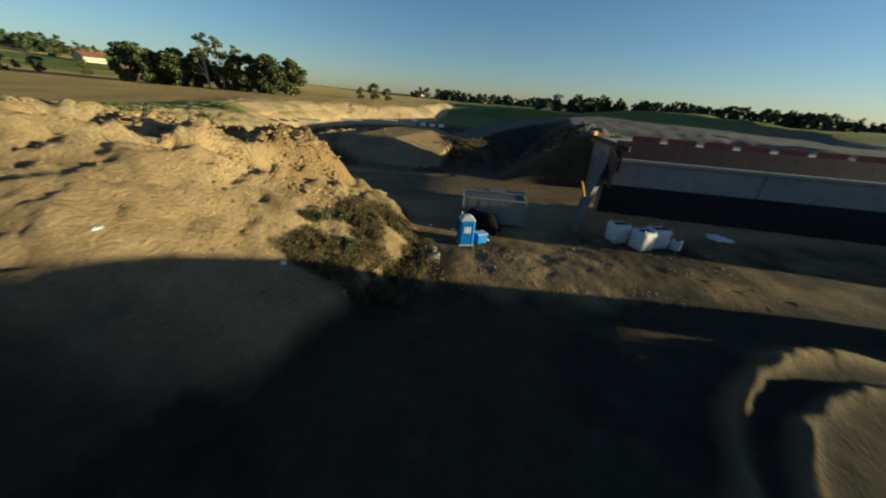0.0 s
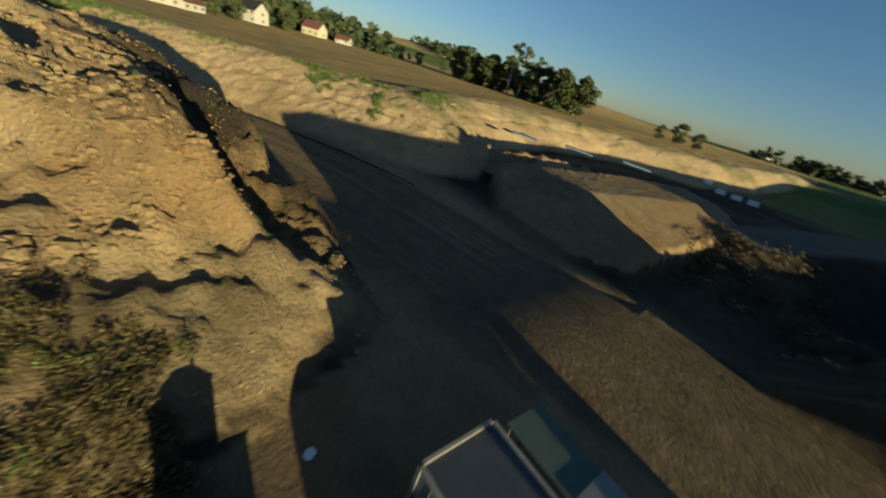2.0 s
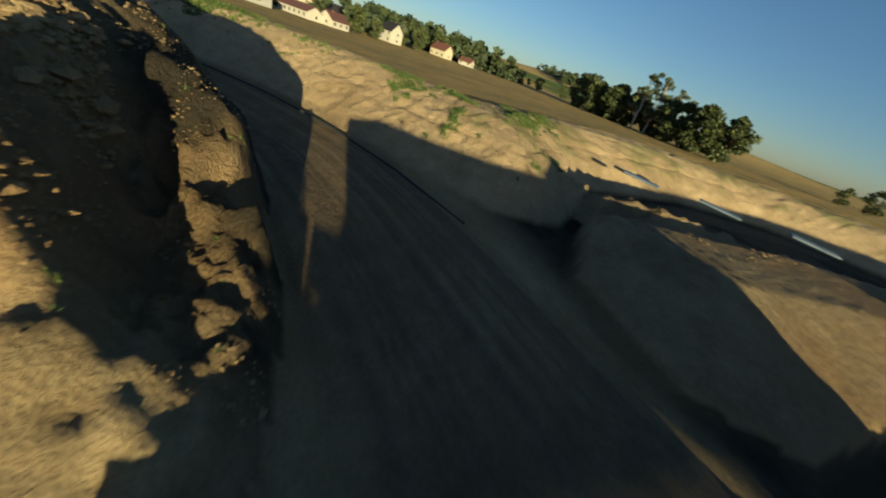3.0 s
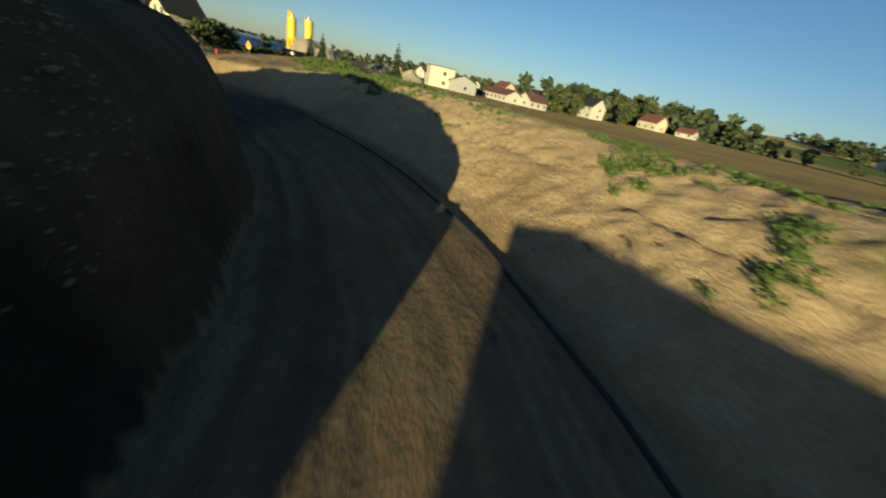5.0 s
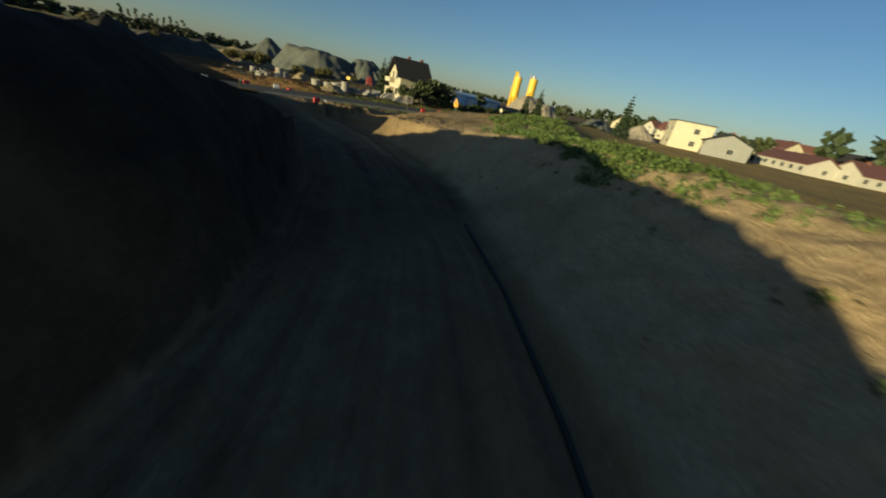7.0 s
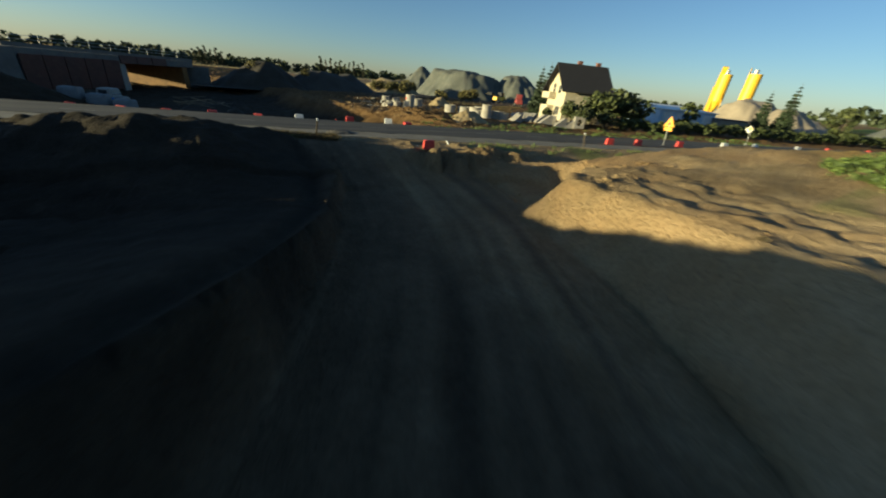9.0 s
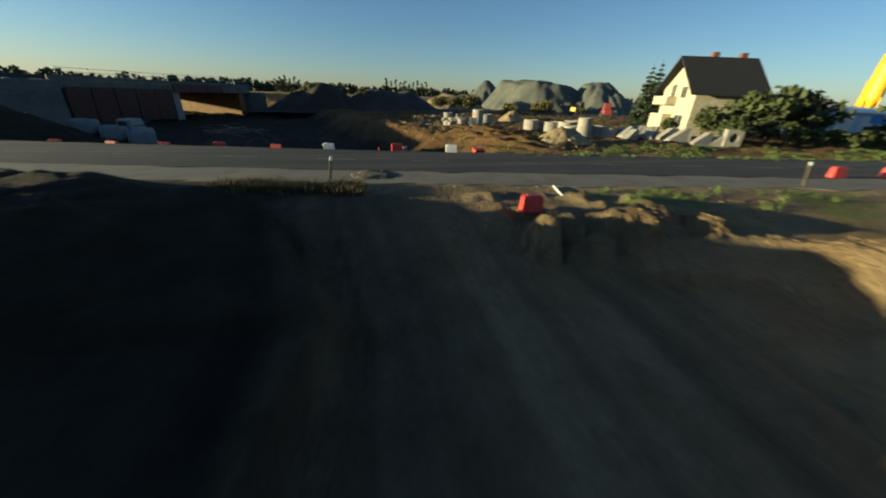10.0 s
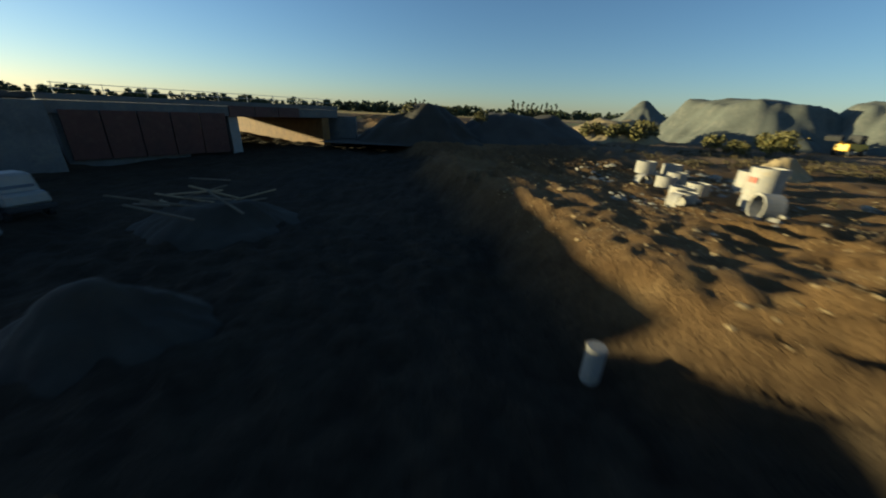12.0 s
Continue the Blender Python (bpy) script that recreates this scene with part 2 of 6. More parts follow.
FOREST = leafy("far_wood_leaves", (0.016, 0.028, 0.010), (0.045, 0.06, 0.018), 0.05)


def glass_material():
    m, nt, bs = nodes_of("window_glass")
    bs.inputs["Base Color"].default_value = (0.03, 0.035, 0.04, 1)
    bs.inputs["Roughness"].default_value = 0.08
    bs.inputs["Specular IOR Level"].default_value = 0.7
    return m


GLASS = glass_material()

# ---- the lie of the land ----
def vnoise(x, y, seed=0):
    """Smooth value noise, 0 to 1."""
    xi, yi = np.floor(x), np.floor(y)
    fx, fy = x - xi, y - yi
    fx, fy = fx * fx * (3 - 2 * fx), fy * fy * (3 - 2 * fy)

    def h(a, b):
        n = (a.astype(np.int64) * 374761393 + b.astype(np.int64) * 668265263 + seed * 974634777) & 0x7FFFFFFF
        n = ((n ^ (n >> 13)) * 1274126177) & 0x7FFFFFFF
        n = ((n ^ (n >> 15)) * 2246822519) & 0x7FFFFFFF
        return (n ^ (n >> 16)) % 100003 / 100003.0

    a, b, c, d = h(xi, yi), h(xi + 1, yi), h(xi, yi + 1), h(xi + 1, yi + 1)
    return (a * (1 - fx) + b * fx) * (1 - fy) + (c * (1 - fx) + d * fx) * fy


def fbm(x, y, seed=0, octaves=4, gain=0.5):
    """Layered noise about 0, roughly -1 to 1."""
    out, amp, f = 0.0, 1.0, 1.0
    for k in range(octaves):
        out = out + amp * (2 * vnoise(x * f + 17.3 * k, y * f - 9.1 * k, seed + k) - 1)
        amp, f = amp * gain, f * 2.03
    return out


def smooth(v, a, b):
    t = np.clip((v - a) / (b - a), 0, 1)
    return t * t * (3 - 2 * t)


def lane(x, y, pts):
    """Signed distance to a line of (x, y, z) points (left of it positive), the line's height and length at the nearest place."""
    best, z, run, side, done = np.full(x.shape, 1e9), np.zeros(x.shape), np.zeros(x.shape), np.ones(x.shape), 0.0
    for (ax, ay, az), (bx, by, bz) in zip(pts[:-1], pts[1:]):
        dx, dy = bx - ax, by - ay
        size = math.hypot(dx, dy)
        t = np.clip(((x - ax) * dx + (y - ay) * dy) / (size * size), 0, 1)
        d = np.hypot(x - ax - t * dx, y - ay - t * dy)
        near = d < best
        best, z, run = np.where(near, d, best), np.where(near, az + t * (bz - az), z), np.where(near, done + t * size, run)
        side = np.where(near, np.sign(dx * (y - ay) - dy * (x - ax)), side)
        done += size
    return best, z, run, side


def inside(x, y, poly):
    """Signed distance to a polygon's edge, positive inside."""
    d, odd = np.full(x.shape, 1e9), np.zeros(x.shape, bool)
    for (ax, ay), (bx, by) in zip(poly, poly[1:] + poly[:1]):
        dx, dy = bx - ax, by - ay
        t = np.clip(((x - ax) * dx + (y - ay) * dy) / (dx * dx + dy * dy), 0, 1)
        d = np.minimum(d, np.hypot(x - ax - t * dx, y - ay - t * dy))
        if dy:
            odd ^= ((ay > y) != (by > y)) & (x < ax + (y - ay) / dy * dx)
    return np.where(odd, d, -d)


ACCESS = [(60, 46, 1.0), (14, 42.5, 1.0), (0, 40.5, 1.2), (-12, 38.5, 1.5), (-19, 37, 1.7), (-26, 34.8, 1.8), (-33, 30.6, 1.9),
          (-40, 25.4, 2.0), (-47, 18, 2.0), (-53, 9.5, 2.1), (-57, 1, 2.2), (-59.5, -6, 2.3), (-60, -12, 2.6), (-59, -18, 3.8)]
MOUND = [(-2.5, 31.2), (-2.1, 27), (-1.5, 21), (-2.8, 16), (-6, 9), (-10, 1), (-15, -9), (-24, -17), (-38, -18.5), (-48, -18), (-53.5, -17),
         (-55.5, -12), (-54.3, -6), (-51.6, 1), (-47, 9.5), (-41, 18), (-35, 23), (-30, 26.3), (-24, 29), (-17, 31.5), (-10, 32.7), (-4, 32.3)]
BANK = [(-19.5, 46.5), (-18.5, 53), (-22, 57.5), (-29, 66), (-32, 90), (-27, 110), (-11, 124), (-2, 160), (20, 480), (-420, 480), (-420, 40), (-130, -12), (-75, -20), (-64.5, -18.5), (-64.8, -15), (-65.6, -12.8), (-68.6, -11.4), (-69.4, -9.8), (-66.4, -8.4), (-64, -6),
        (-63.2, 1), (-60.8, 6.5), (-56, 14.5), (-50, 22.5), (-43.5, 29.6), (-37, 34.9), (-31.5, 38), (-26, 41)]
ROAD_SLOPE = -0.194


def across(x, y):
    """Metres north of the main road's near kerb."""
    return (y + 23 - ROAD_SLOPE * (x + 58)) * 0.982


def road_height(x):
    return 4.1 + 0.006 * np.clip(-58 - x, 0, 400)


def far_off(x, y):
    return np.hypot(x + 30, y)


def land(x, y):
    """Height of the ground, and its land use."""
    x, y = np.asarray(x, float), np.asarray(y, float)
    n1, n2, n3 = fbm(x / 9, y / 9, 3), fbm(x / 2.4, y / 2.4, 11), fbm(x / 0.8, y / 0.8, 23, 3, 0.6)
    d_lane, z_lane, run, side = lane(x, y, ACCESS)
    off = d_lane * side
    # the working floor, with its yard in the north and east
    z = z_lane - 0.5 * smooth(d_lane, 6, 18) + 0.45 * smooth(x, 8, 16) * smooth(y, 20, 27) * (1 - smooth(y, 35, 40))
    on_track = 1 - smooth(d_lane, 4.6, 6.2)
    z = z + 0.06 * n1 * (1 - on_track) + 0.03 * n2 * (1 - on_track * 0.8) + 0.014 * n3 * (1 - 0.7 * on_track)
    ruts = vnoise(off * 1.5 + 40, run * 0.03 + 3, 91)
    treads = vnoise(off * 4.2 + 70, run * 0.06 + 5, 93)
    z = z + on_track * 0.07 * (ruts - 0.5)
    z = z - 0.30 * np.exp(-((d_lane - 6.1) / 0.45) ** 2) * (x < 2)
    # the main road runs on a low bank, with lower ground to the south
    v, zr = across(x, y), road_height(x)
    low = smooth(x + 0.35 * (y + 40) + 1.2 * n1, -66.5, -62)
    furrow = np.sin((x * 0.86 + y * 0.5 + 1.1 * n1) * 2 * np.pi / 1.15) * smooth(n1 + 0.5 * fbm(x / 5, y / 5, 83, 2), -0.5, 0.2)
    south = 4.35 + 0.002 * np.clip(-80 - x, 0, 300) - 2.3 * low + 0.9 * smooth(-y, 55, 90) * low + 0.16 * n1 + 0.14 * n2 + 0.13 * n3
    south = south + 0.30 * furrow * (1 - low) * smooth(x, -80, -74) + 0.05 * furrow * low
    z = np.where(v < 0, zr - 0.1 + (south - zr + 0.1) * smooth(-v, 6.9, 13), z)
    north = smooth(v, 3.2, 10 + 0.9 * n1)
    brink = smooth(-x, 59.8, 61.5) * (1 - smooth(-x, 67, 71))       # the cut ends in a broken edge west of the drive
    lip = 6.5 + 0.8 * n2 + 0.5 * n3
    north = north * (1 - brink) + brink * smooth(v, lip, lip + 0.9)
    z = np.where(v >= 0, zr - 0.1 + (z - zr) * north, z)
    # outer bank and the field behind it
    db = inside(x, y, BANK) + 0.35 * n1 + 0.14 * n2
    steep = 1 + 0.9 * (1 - smooth(y, 2, 12))
    top = np.interp(y, [-12, -5, 4, 12, 20, 60], [4.3, 4.5, 5.0, 6.0, 7.0, 7.2])
    field = 5.9 + 0.025 * np.clip(y - 55, 0, 120)
    crest = field + (top - field) * (1 - smooth(db, 9, 26))
    prof = np.interp(db * steep, [0, 1.2, 3.5, 6, 8.3, 10], [0, 0.5, 2.2, 3.7, 4.7, 5.2])
    near = 1 - smooth(db, 18, 30)
    z_bank = np.minimum(z_lane + prof, crest) + near * smooth(db, 0, 2) * (0.10 * n2 + 0.10 * n3 + 0.06 * np.abs(fbm(x / 1.1, y / 1.1, 141, 3))) - 0.28 * np.exp(-((db - 5.6 - 0.5 * n1) / 0.35) ** 2) * smooth(y, 14, 22) * (0.7 + 0.5 * n2)
    keep_road = smooth(v, 3.0, 11)
    z = np.where((db > 0) & (v >= 0), np.maximum(z, zr + (z_bank - zr) * keep_road) * keep_road + z * (1 - keep_road), z)
    z = z + 1.5 * smooth(-x, 65, 84) * (1 - smooth(-x, 95, 120)) * smooth(y, -12.5, -8) * (1 - smooth(y, 6, 16)) * smooth(db, 1, 4)
    # spoil row on the far side of the yard
    row = np.exp(-((x + 17.5 - 0.45 * (y - 66)) / 3.2) ** 2) * smooth(y, 53, 59) * (1 - smooth(y, 86, 98))
    z = z + row * (2.3 + 0.9 * n1 + 0.7 * n2 + 0.3 * n3)
    # spoil heap inside the bend
    dm = inside(x, y, MOUND) + 0.5 * n1 + 0.25 * n2
    dm = dm - 0.9 * smooth(x, -18, -13) * smooth(y, 26, 30)
    cut = smooth(2 - (d_lane - 5.6 - dm), 0, 2) * smooth(-x, 4, 11)
    z_cut = np.interp(dm, [0, 1.0, 3.2, 6.3, 11, 19, 40], [0, 4.0, 5.8, 6.6, 7.3, 7.9, 8.2]) + 0.7 * smooth(-x, 17, 23) * smooth(dm, 0.5, 2.5)
    z_mound = np.interp(dm, [0, 1.3, 4.7, 7.7, 10, 14, 20, 40], [0, 1.35, 3.0, 4.8, 5.9, 7.0, 7.7, 8.2])
    z_mound = z_mound + (z_cut - z_mound) * cut
    cap_e = np.interp(y, [-14, -8, -4.6, -1, 1, 8, 14], [2.9, 3.3, 4.5, 5.7, 6.1, 7.0, 8.2])
    cap_w = np.interp(y, [-15, -8, -4, 5, 12, 16], [1.0, 1.0, 1.6, 3.6, 5.8, 8.2])
    z_mound = np.minimum(z_mound, cap_w + (cap_e - cap_w) * smooth(x, -42, -32))
    rough = smooth(dm, 0.5, 5) * (1 - 0.8 * smooth(-x, 36, 43))
    crumble = fbm(x / 3.2, y / 3.2, 77, 3)
    crumbs = fbm(x / 0.55, y / 0.55, 131, 2, 0.6) + 0.6 * fbm(x / 1.3, y / 1.3, 137, 2)
    ledge = 0.42 * smooth(crumble, 0.02, 0.10) + 0.30 * smooth(crumble, -0.42, -0.36)
    z = np.where(dm > 0, z + z_mound + rough * (0.18 * n1 + 0.13 * n2 + 0.15 * n3 + 0.06 * crumbs) + 0.20 * smooth(dm, 0.1, 1.5) * smooth(y, 20, 25) * smooth(x, -24, -15) * crumbs + (ledge - 0.3) * smooth(dm, 6.5, 9) * (1 - smooth(dm, 17, 22)), z)
    # gully north of the heap's spur
    spur = [(-30, 21.5, 8.0), (-16, 25.2, 7.6), (-9, 26.5, 6.9), (-7.8, 27.2, 5.3), (-5.7, 28.6, 3.9), (-3.9, 29.8, 3.1), (-2.2, 30.6, 2.2)]
    d_spur, z_spur, _, side_spur = lane(x, y, spur)
    gully = np.maximum(2.3 + 0.35 * n2 + 0.25 * n3 + 0.12 * np.clip(-x - 6, 0, 9), z_spur + 0.15 - 1.7 * d_spur * side_spur + 0.3 * n3)
    rim = np.interp(x, [-20, -17, -14, -11, -7], [6.5, 6.1, 4.3, 3.1, 2.3]) + 0.5 * n2 + 0.3 * n3 + 0.3 * crumbs
    z = z - smooth(x, -18, -14) * (dm > 0) * (side_spur > 0) * smooth(dm, 2.6, 3.5) * np.clip(z - gully, 0, 9)
    z = z - smooth(x, -19, -16) * (dm > 0) * (side_spur > 0) * smooth(d_spur, 0.7, 2.4) * np.clip(z - rim, 0, 9)
    # low spoil ridge between the heap and the main road
    ridge = smooth(x, -52.5, -48.5) * (1 - smooth(x, -34, -24)) * np.exp(-((v - 10.2) / (2.4 + 1.2 * (v > 10.2))) ** 2)
    z = z + (1.5 + 0.25 * n2) * np.exp(-((x + 45.5) / 5.5) ** 2 - ((v - 6.2) / 2.0) ** 2)
    z = z + ridge * np.clip(5.2 + 0.35 * n1 + 0.3 * n2 + 0.15 * n3 - z, 0, 4)
    # clods on the brink of the cut, and the ramp that falls east in the yard
    z = z + 0.3 * np.clip(n2 + 0.6 * n3, 0, 1) * brink * smooth(v, 3.4, 4.2) * (1 - smooth(v, lip - 0.2, lip + 0.5))
    pad = inside(x, y, [(0.1, 51), (0.2, 55.3), (2.1, 66.8), (4, 76), (-6, 84), (-11, 74), (-13.5, 62), (-16, 52), (-11, 47.5), (-4, 47.5)])
    z_pad = np.clip(2.45 - 0.27 * (x + 0.2) + 0.08 * (y - 55), 0, 4.5) - 0.9 * smooth(-y, -53, -48)
    z_pad = np.minimum(z_pad, z_lane + 0.30 * np.clip(d_lane - 5.5, 0, 99)) + 0.06 * np.sin((x * 0.30 + y * 0.95 + 0.2 * n1) * 4.6) + 0.03 * n3
    z = z + (np.maximum(z_pad, z) - z) * smooth(pad, -0.5, 0.3)
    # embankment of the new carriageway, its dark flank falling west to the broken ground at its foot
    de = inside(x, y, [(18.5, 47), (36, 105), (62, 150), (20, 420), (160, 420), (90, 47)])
    sun_across = 0.1305 * x + 0.9914 * y          # distance across the sun's way, for a made-up gap that lets light through
    dip = smooth(sun_across, 54.0, 54.9) * (1 - smooth(sun_across, 70, 74)) * np.clip(7.6 - (3.7 + 0.0865 * (x - 20)), 0, 4)
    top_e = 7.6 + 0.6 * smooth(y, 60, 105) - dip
    flank = smooth(de, -13, 1) * 0.35 + np.clip((de + 12) / 12, 0, 1) * 0.65
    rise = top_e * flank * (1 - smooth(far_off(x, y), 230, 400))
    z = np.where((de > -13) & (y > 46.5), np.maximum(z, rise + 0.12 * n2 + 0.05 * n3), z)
    haul, z_haul, _, _ = lane(x, y, [(4.5, 72, 3.6), (9, 78, 4.9), (16.5, 85.5, 6.1), (27, 95, 7.3), (38, 106, 8.1)])
    z = np.maximum(z, z_haul - 0.55 * np.clip(haul - 3.5, 0, 99) - 50 * (haul > 12))
    clods = np.exp(-((x - 12 - 0.9 * (56 - y)) / 5) ** 2) * smooth(y, 46, 50) * (1 - smooth(y, 62, 67))
    z = z + clods * np.clip(0.9 + 1.2 * n2 + 0.4 * n1 + 0.5 * n3, 0, 2.1)
    # unseen bund added east of the wall to cast shade
    z = z + 7.2 * np.exp(-((x - 60) / 4.0) ** 2 - ((y - 23.4) / 5.1) ** 8)
    # spoil heap south of the road
    z = np.where(v < -7, z + 4.6 * np.exp(-((x + 25) / 8) ** 2 - ((y + 43.5) / 4.2) ** 2) * smooth(-v, 7, 10), z)
    # fill behind the second bridge
    d2 = inside(x, y, [(-23, -61), (-15, -49), (12, -45), (60, -38), (60, -90), (-24, -84)])
    z = np.where(d2 > 0, np.maximum(z, np.interp(d2, [0, 1, 7, 9], [2.2, 2.6, 7.9, 8.3]) + 0.12 * n2), z)
    # wheel-churned berms
    berms = np.zeros(x.shape)
    for cx, cy, r, w, hgt in ((20, 2, 11.0, 0.45, 0.75), (20, 2, 9.1, 0.4, 0.5)):
        ring = np.hypot(x - cx, y - cy) - r + 0.4 * n1
        berms = np.maximum(berms, np.exp(-(ring / (1.3 * w)) ** 2) * (x < 26))
        z = z + hgt * np.exp(-(ring / w) ** 2) * smooth(-x, -24, -20) * (0.8 + 0.4 * n2)
    z = z + (0.5 + 0.03 * n2 + 0.025 * n3) * np.exp(-((x - 12 - 0.3 * n1) / 14) ** 2 - ((y - 20.6) / 2.6) ** 2)
    z = z + 0.12 * np.exp(-((x - 5.5) / 4.5) ** 2 - ((y - 30) / 3.5) ** 2) + 4.3 * smooth(x, 86, 112) * smooth(y, 38, 60)
    # far land
    far = np.hypot(x + 30, y)
    out = 5.6 + 3.0 * smooth(y, 55, 175) + 2.5 * fbm(x / 420, y / 420, 40, 3) + 10 * smooth(far, 900, 2600) * np.clip(fbm(x / 900, y / 900, 44, 2) + 0.2, 0, 1)
    z = z + (out - z) * smooth(far, 230, 420)
    z = z + 27 * np.exp(-((x + 540) / 270) ** 2 - ((y - 500) / 280) ** 2)
    strips = fbm(x / 160 + y / 400, y / 55, 61, 2)
    weedy = smooth(n2 + 1.2 * n1 + 1.1 * np.exp(-((db - 10.5) / 3.0) ** 2), 0.9, 1.3) * (db > 4) * (db < 17) * (y > 2)
    use = {
        # dark soil colour doubles as painted shade on floor and slopes; berms stay lit
        "soil_shade": np.clip(-0.6 * berms + 0.9 * (v > 2.4) * (v < 9) * (x > -56) * (x < -18) + (dm < 0.5) * smooth(y, 14, 17) * (1 - smooth(y, 26, 30)) * (0.45 + 0.4 * smooth(x, 9, 15) + 0.3 * n2) * (x > -8) * (x < 60) + smooth(-v, 6, 10) * 0.95 * low + (1 - smooth(y, 14, 19)) * (v > 4) * (0.95 - 0.62 * smooth(dm, 0, 1) * smooth(x, -40, -30) * smooth(y + 0.8 * n2, 6, 11)) * (1 - smooth(db, -1, 1)) * smooth(x, -60, -57)
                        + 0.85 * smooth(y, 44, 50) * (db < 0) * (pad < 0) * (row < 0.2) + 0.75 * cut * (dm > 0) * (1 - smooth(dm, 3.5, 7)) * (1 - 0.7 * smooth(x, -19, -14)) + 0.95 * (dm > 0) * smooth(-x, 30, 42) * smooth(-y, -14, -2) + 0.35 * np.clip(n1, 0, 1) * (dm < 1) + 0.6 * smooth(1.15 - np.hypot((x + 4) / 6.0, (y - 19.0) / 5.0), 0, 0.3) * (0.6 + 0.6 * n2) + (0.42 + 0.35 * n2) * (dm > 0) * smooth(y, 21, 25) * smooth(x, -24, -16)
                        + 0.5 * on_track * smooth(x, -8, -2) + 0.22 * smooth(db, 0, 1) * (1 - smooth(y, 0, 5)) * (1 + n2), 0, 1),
        "pale": np.clip(smooth(db, -0.3, 0.8) * (1 - smooth(db, 16, 24)) * (0.1 + 0.9 * smooth(y, -2, 12)) * (0.95 - 0.35 * smooth(n1 + 0.6 * n2, 0.1, 0.7)) + 0.55 * (row > 0.15) + 0.55 * (dm > 0) * (1 - smooth(y, 19, 24)) * smooth(x, -40, -30), 0, 1),
        "ochre": np.clip(smooth(-v, 6, 9) + 0.35 * np.exp(-((x + 37.5) / 5) ** 2 - ((y - 37.5) / 2.5) ** 2) * (db > 0), 0, 1),
        "track": np.clip(on_track * (v > 2) * (0.70 + 0.4 * (ruts - 0.5) + 0.55 * (treads - 0.5)) + 0.5 * smooth(de, -1, 1) + 0.6 * (1 - smooth(haul, 2.5, 4)) + 0.5 * smooth(pad, -1, 1)
                         + 0.7 * (1 - smooth(np.abs(db + 4), 1.5, 3.5)) * smooth(y, 56, 60) * (x < -18), 0, 1),
        "stubble": np.clip(0.7 * smooth(far, 140, 175) * (x > -5) * (db < 0) * (y > 30) + smooth(db, 14, 18) * smooth(v, 8, 12) * (1 - smooth(far, 360, 420)) + smooth(far, 360, 420) * 0.9, 0, 1),
        "green": np.clip(0.75 * smooth(far, 140, 175) * (x > -5) * (db < 0) * (y > 30) + 0.35 * weedy + smooth(far, 190, 330) * smooth(strips, 0.18, 0.26) * 0.95
                         + 0.5 * smooth(n1 + n2, 0.1, 0.5) * (1 - smooth(np.abs(v - 4.4), 0.9, 1.8)) * (x < -66), 0, 1),
        "gravel": np.clip(smooth(-y, 60, 90) * smooth(-x, 50, 90) * 0.35 + 0.8 * smooth(de, -0.5, 1.5) * (1 - smooth(far, 135, 165)) + 0.5 * (1 - smooth(haul, 2.5, 4)), 0, 1),
    }
    return z, use


def ground_z(x, y):
    return float(land(np.array([x]), np.array([y]))[0][0])


def steps(near_a, near_b, fine, mid_a, mid_b, coarse, far_a, far_b):
    """Grid lines: fine in the middle, coarser round it, then growing out to the horizon."""
    a = list(np.arange(near_a, near_b, fine))
    lo, hi = list(np.arange(near_a - coarse, mid_a, -coarse)), list(np.arange(near_b, mid_b, coarse))
    s = coarse
    p = lo[-1]
    while p > far_a:
        s *= 1.12
        p -= s
        lo.append(p)
    s, p = coarse, hi[-1]
    while p < far_b:
        s *= 1.12
        p += s
        hi.append(p)
    return np.array(lo[::-1] + a + hi)


def build_ground():
    gx, gy = steps(-72, 20, 0.22, -130, 60, 0.8, -3800, 3800), steps(-50, 58, 0.22, -120, 120, 0.8, -3800, 3800)
    X, Y = np.meshgrid(gx, gy)
    Z, use = land(X.ravel(), Y.ravel())
    nx, ny = len(gx), len(gy)
    me = bpy.data.meshes.new("ground")
    me.vertices.add(nx * ny)
    me.vertices.foreach_set("co", np.column_stack([X.ravel(), Y.ravel(), Z]).astype(np.float32).ravel())
    i = (np.arange(ny - 1)[:, None] * nx + np.arange(nx - 1)).ravel()
    quads = np.column_stack([i, i + 1, i + nx + 1, i + nx]).astype(np.int32)
    me.loops.add(quads.size)
    me.loops.foreach_set("vertex_index", quads.ravel())
    me.polygons.add(len(quads))
    me.polygons.foreach_set("loop_start", np.arange(0, quads.size, 4, dtype=np.int32))
    me.polygons.foreach_set("use_smooth", np.ones(len(quads), bool))
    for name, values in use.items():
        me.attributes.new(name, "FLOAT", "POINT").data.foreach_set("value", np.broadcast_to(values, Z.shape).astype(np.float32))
    me.update(calc_edges=True)
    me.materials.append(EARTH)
    ob = new("ground", me)
    return tagged(ob, "churned sandy earth with spoil heaps, banks and stubble fields", "ground", kind="structure")


build_ground()

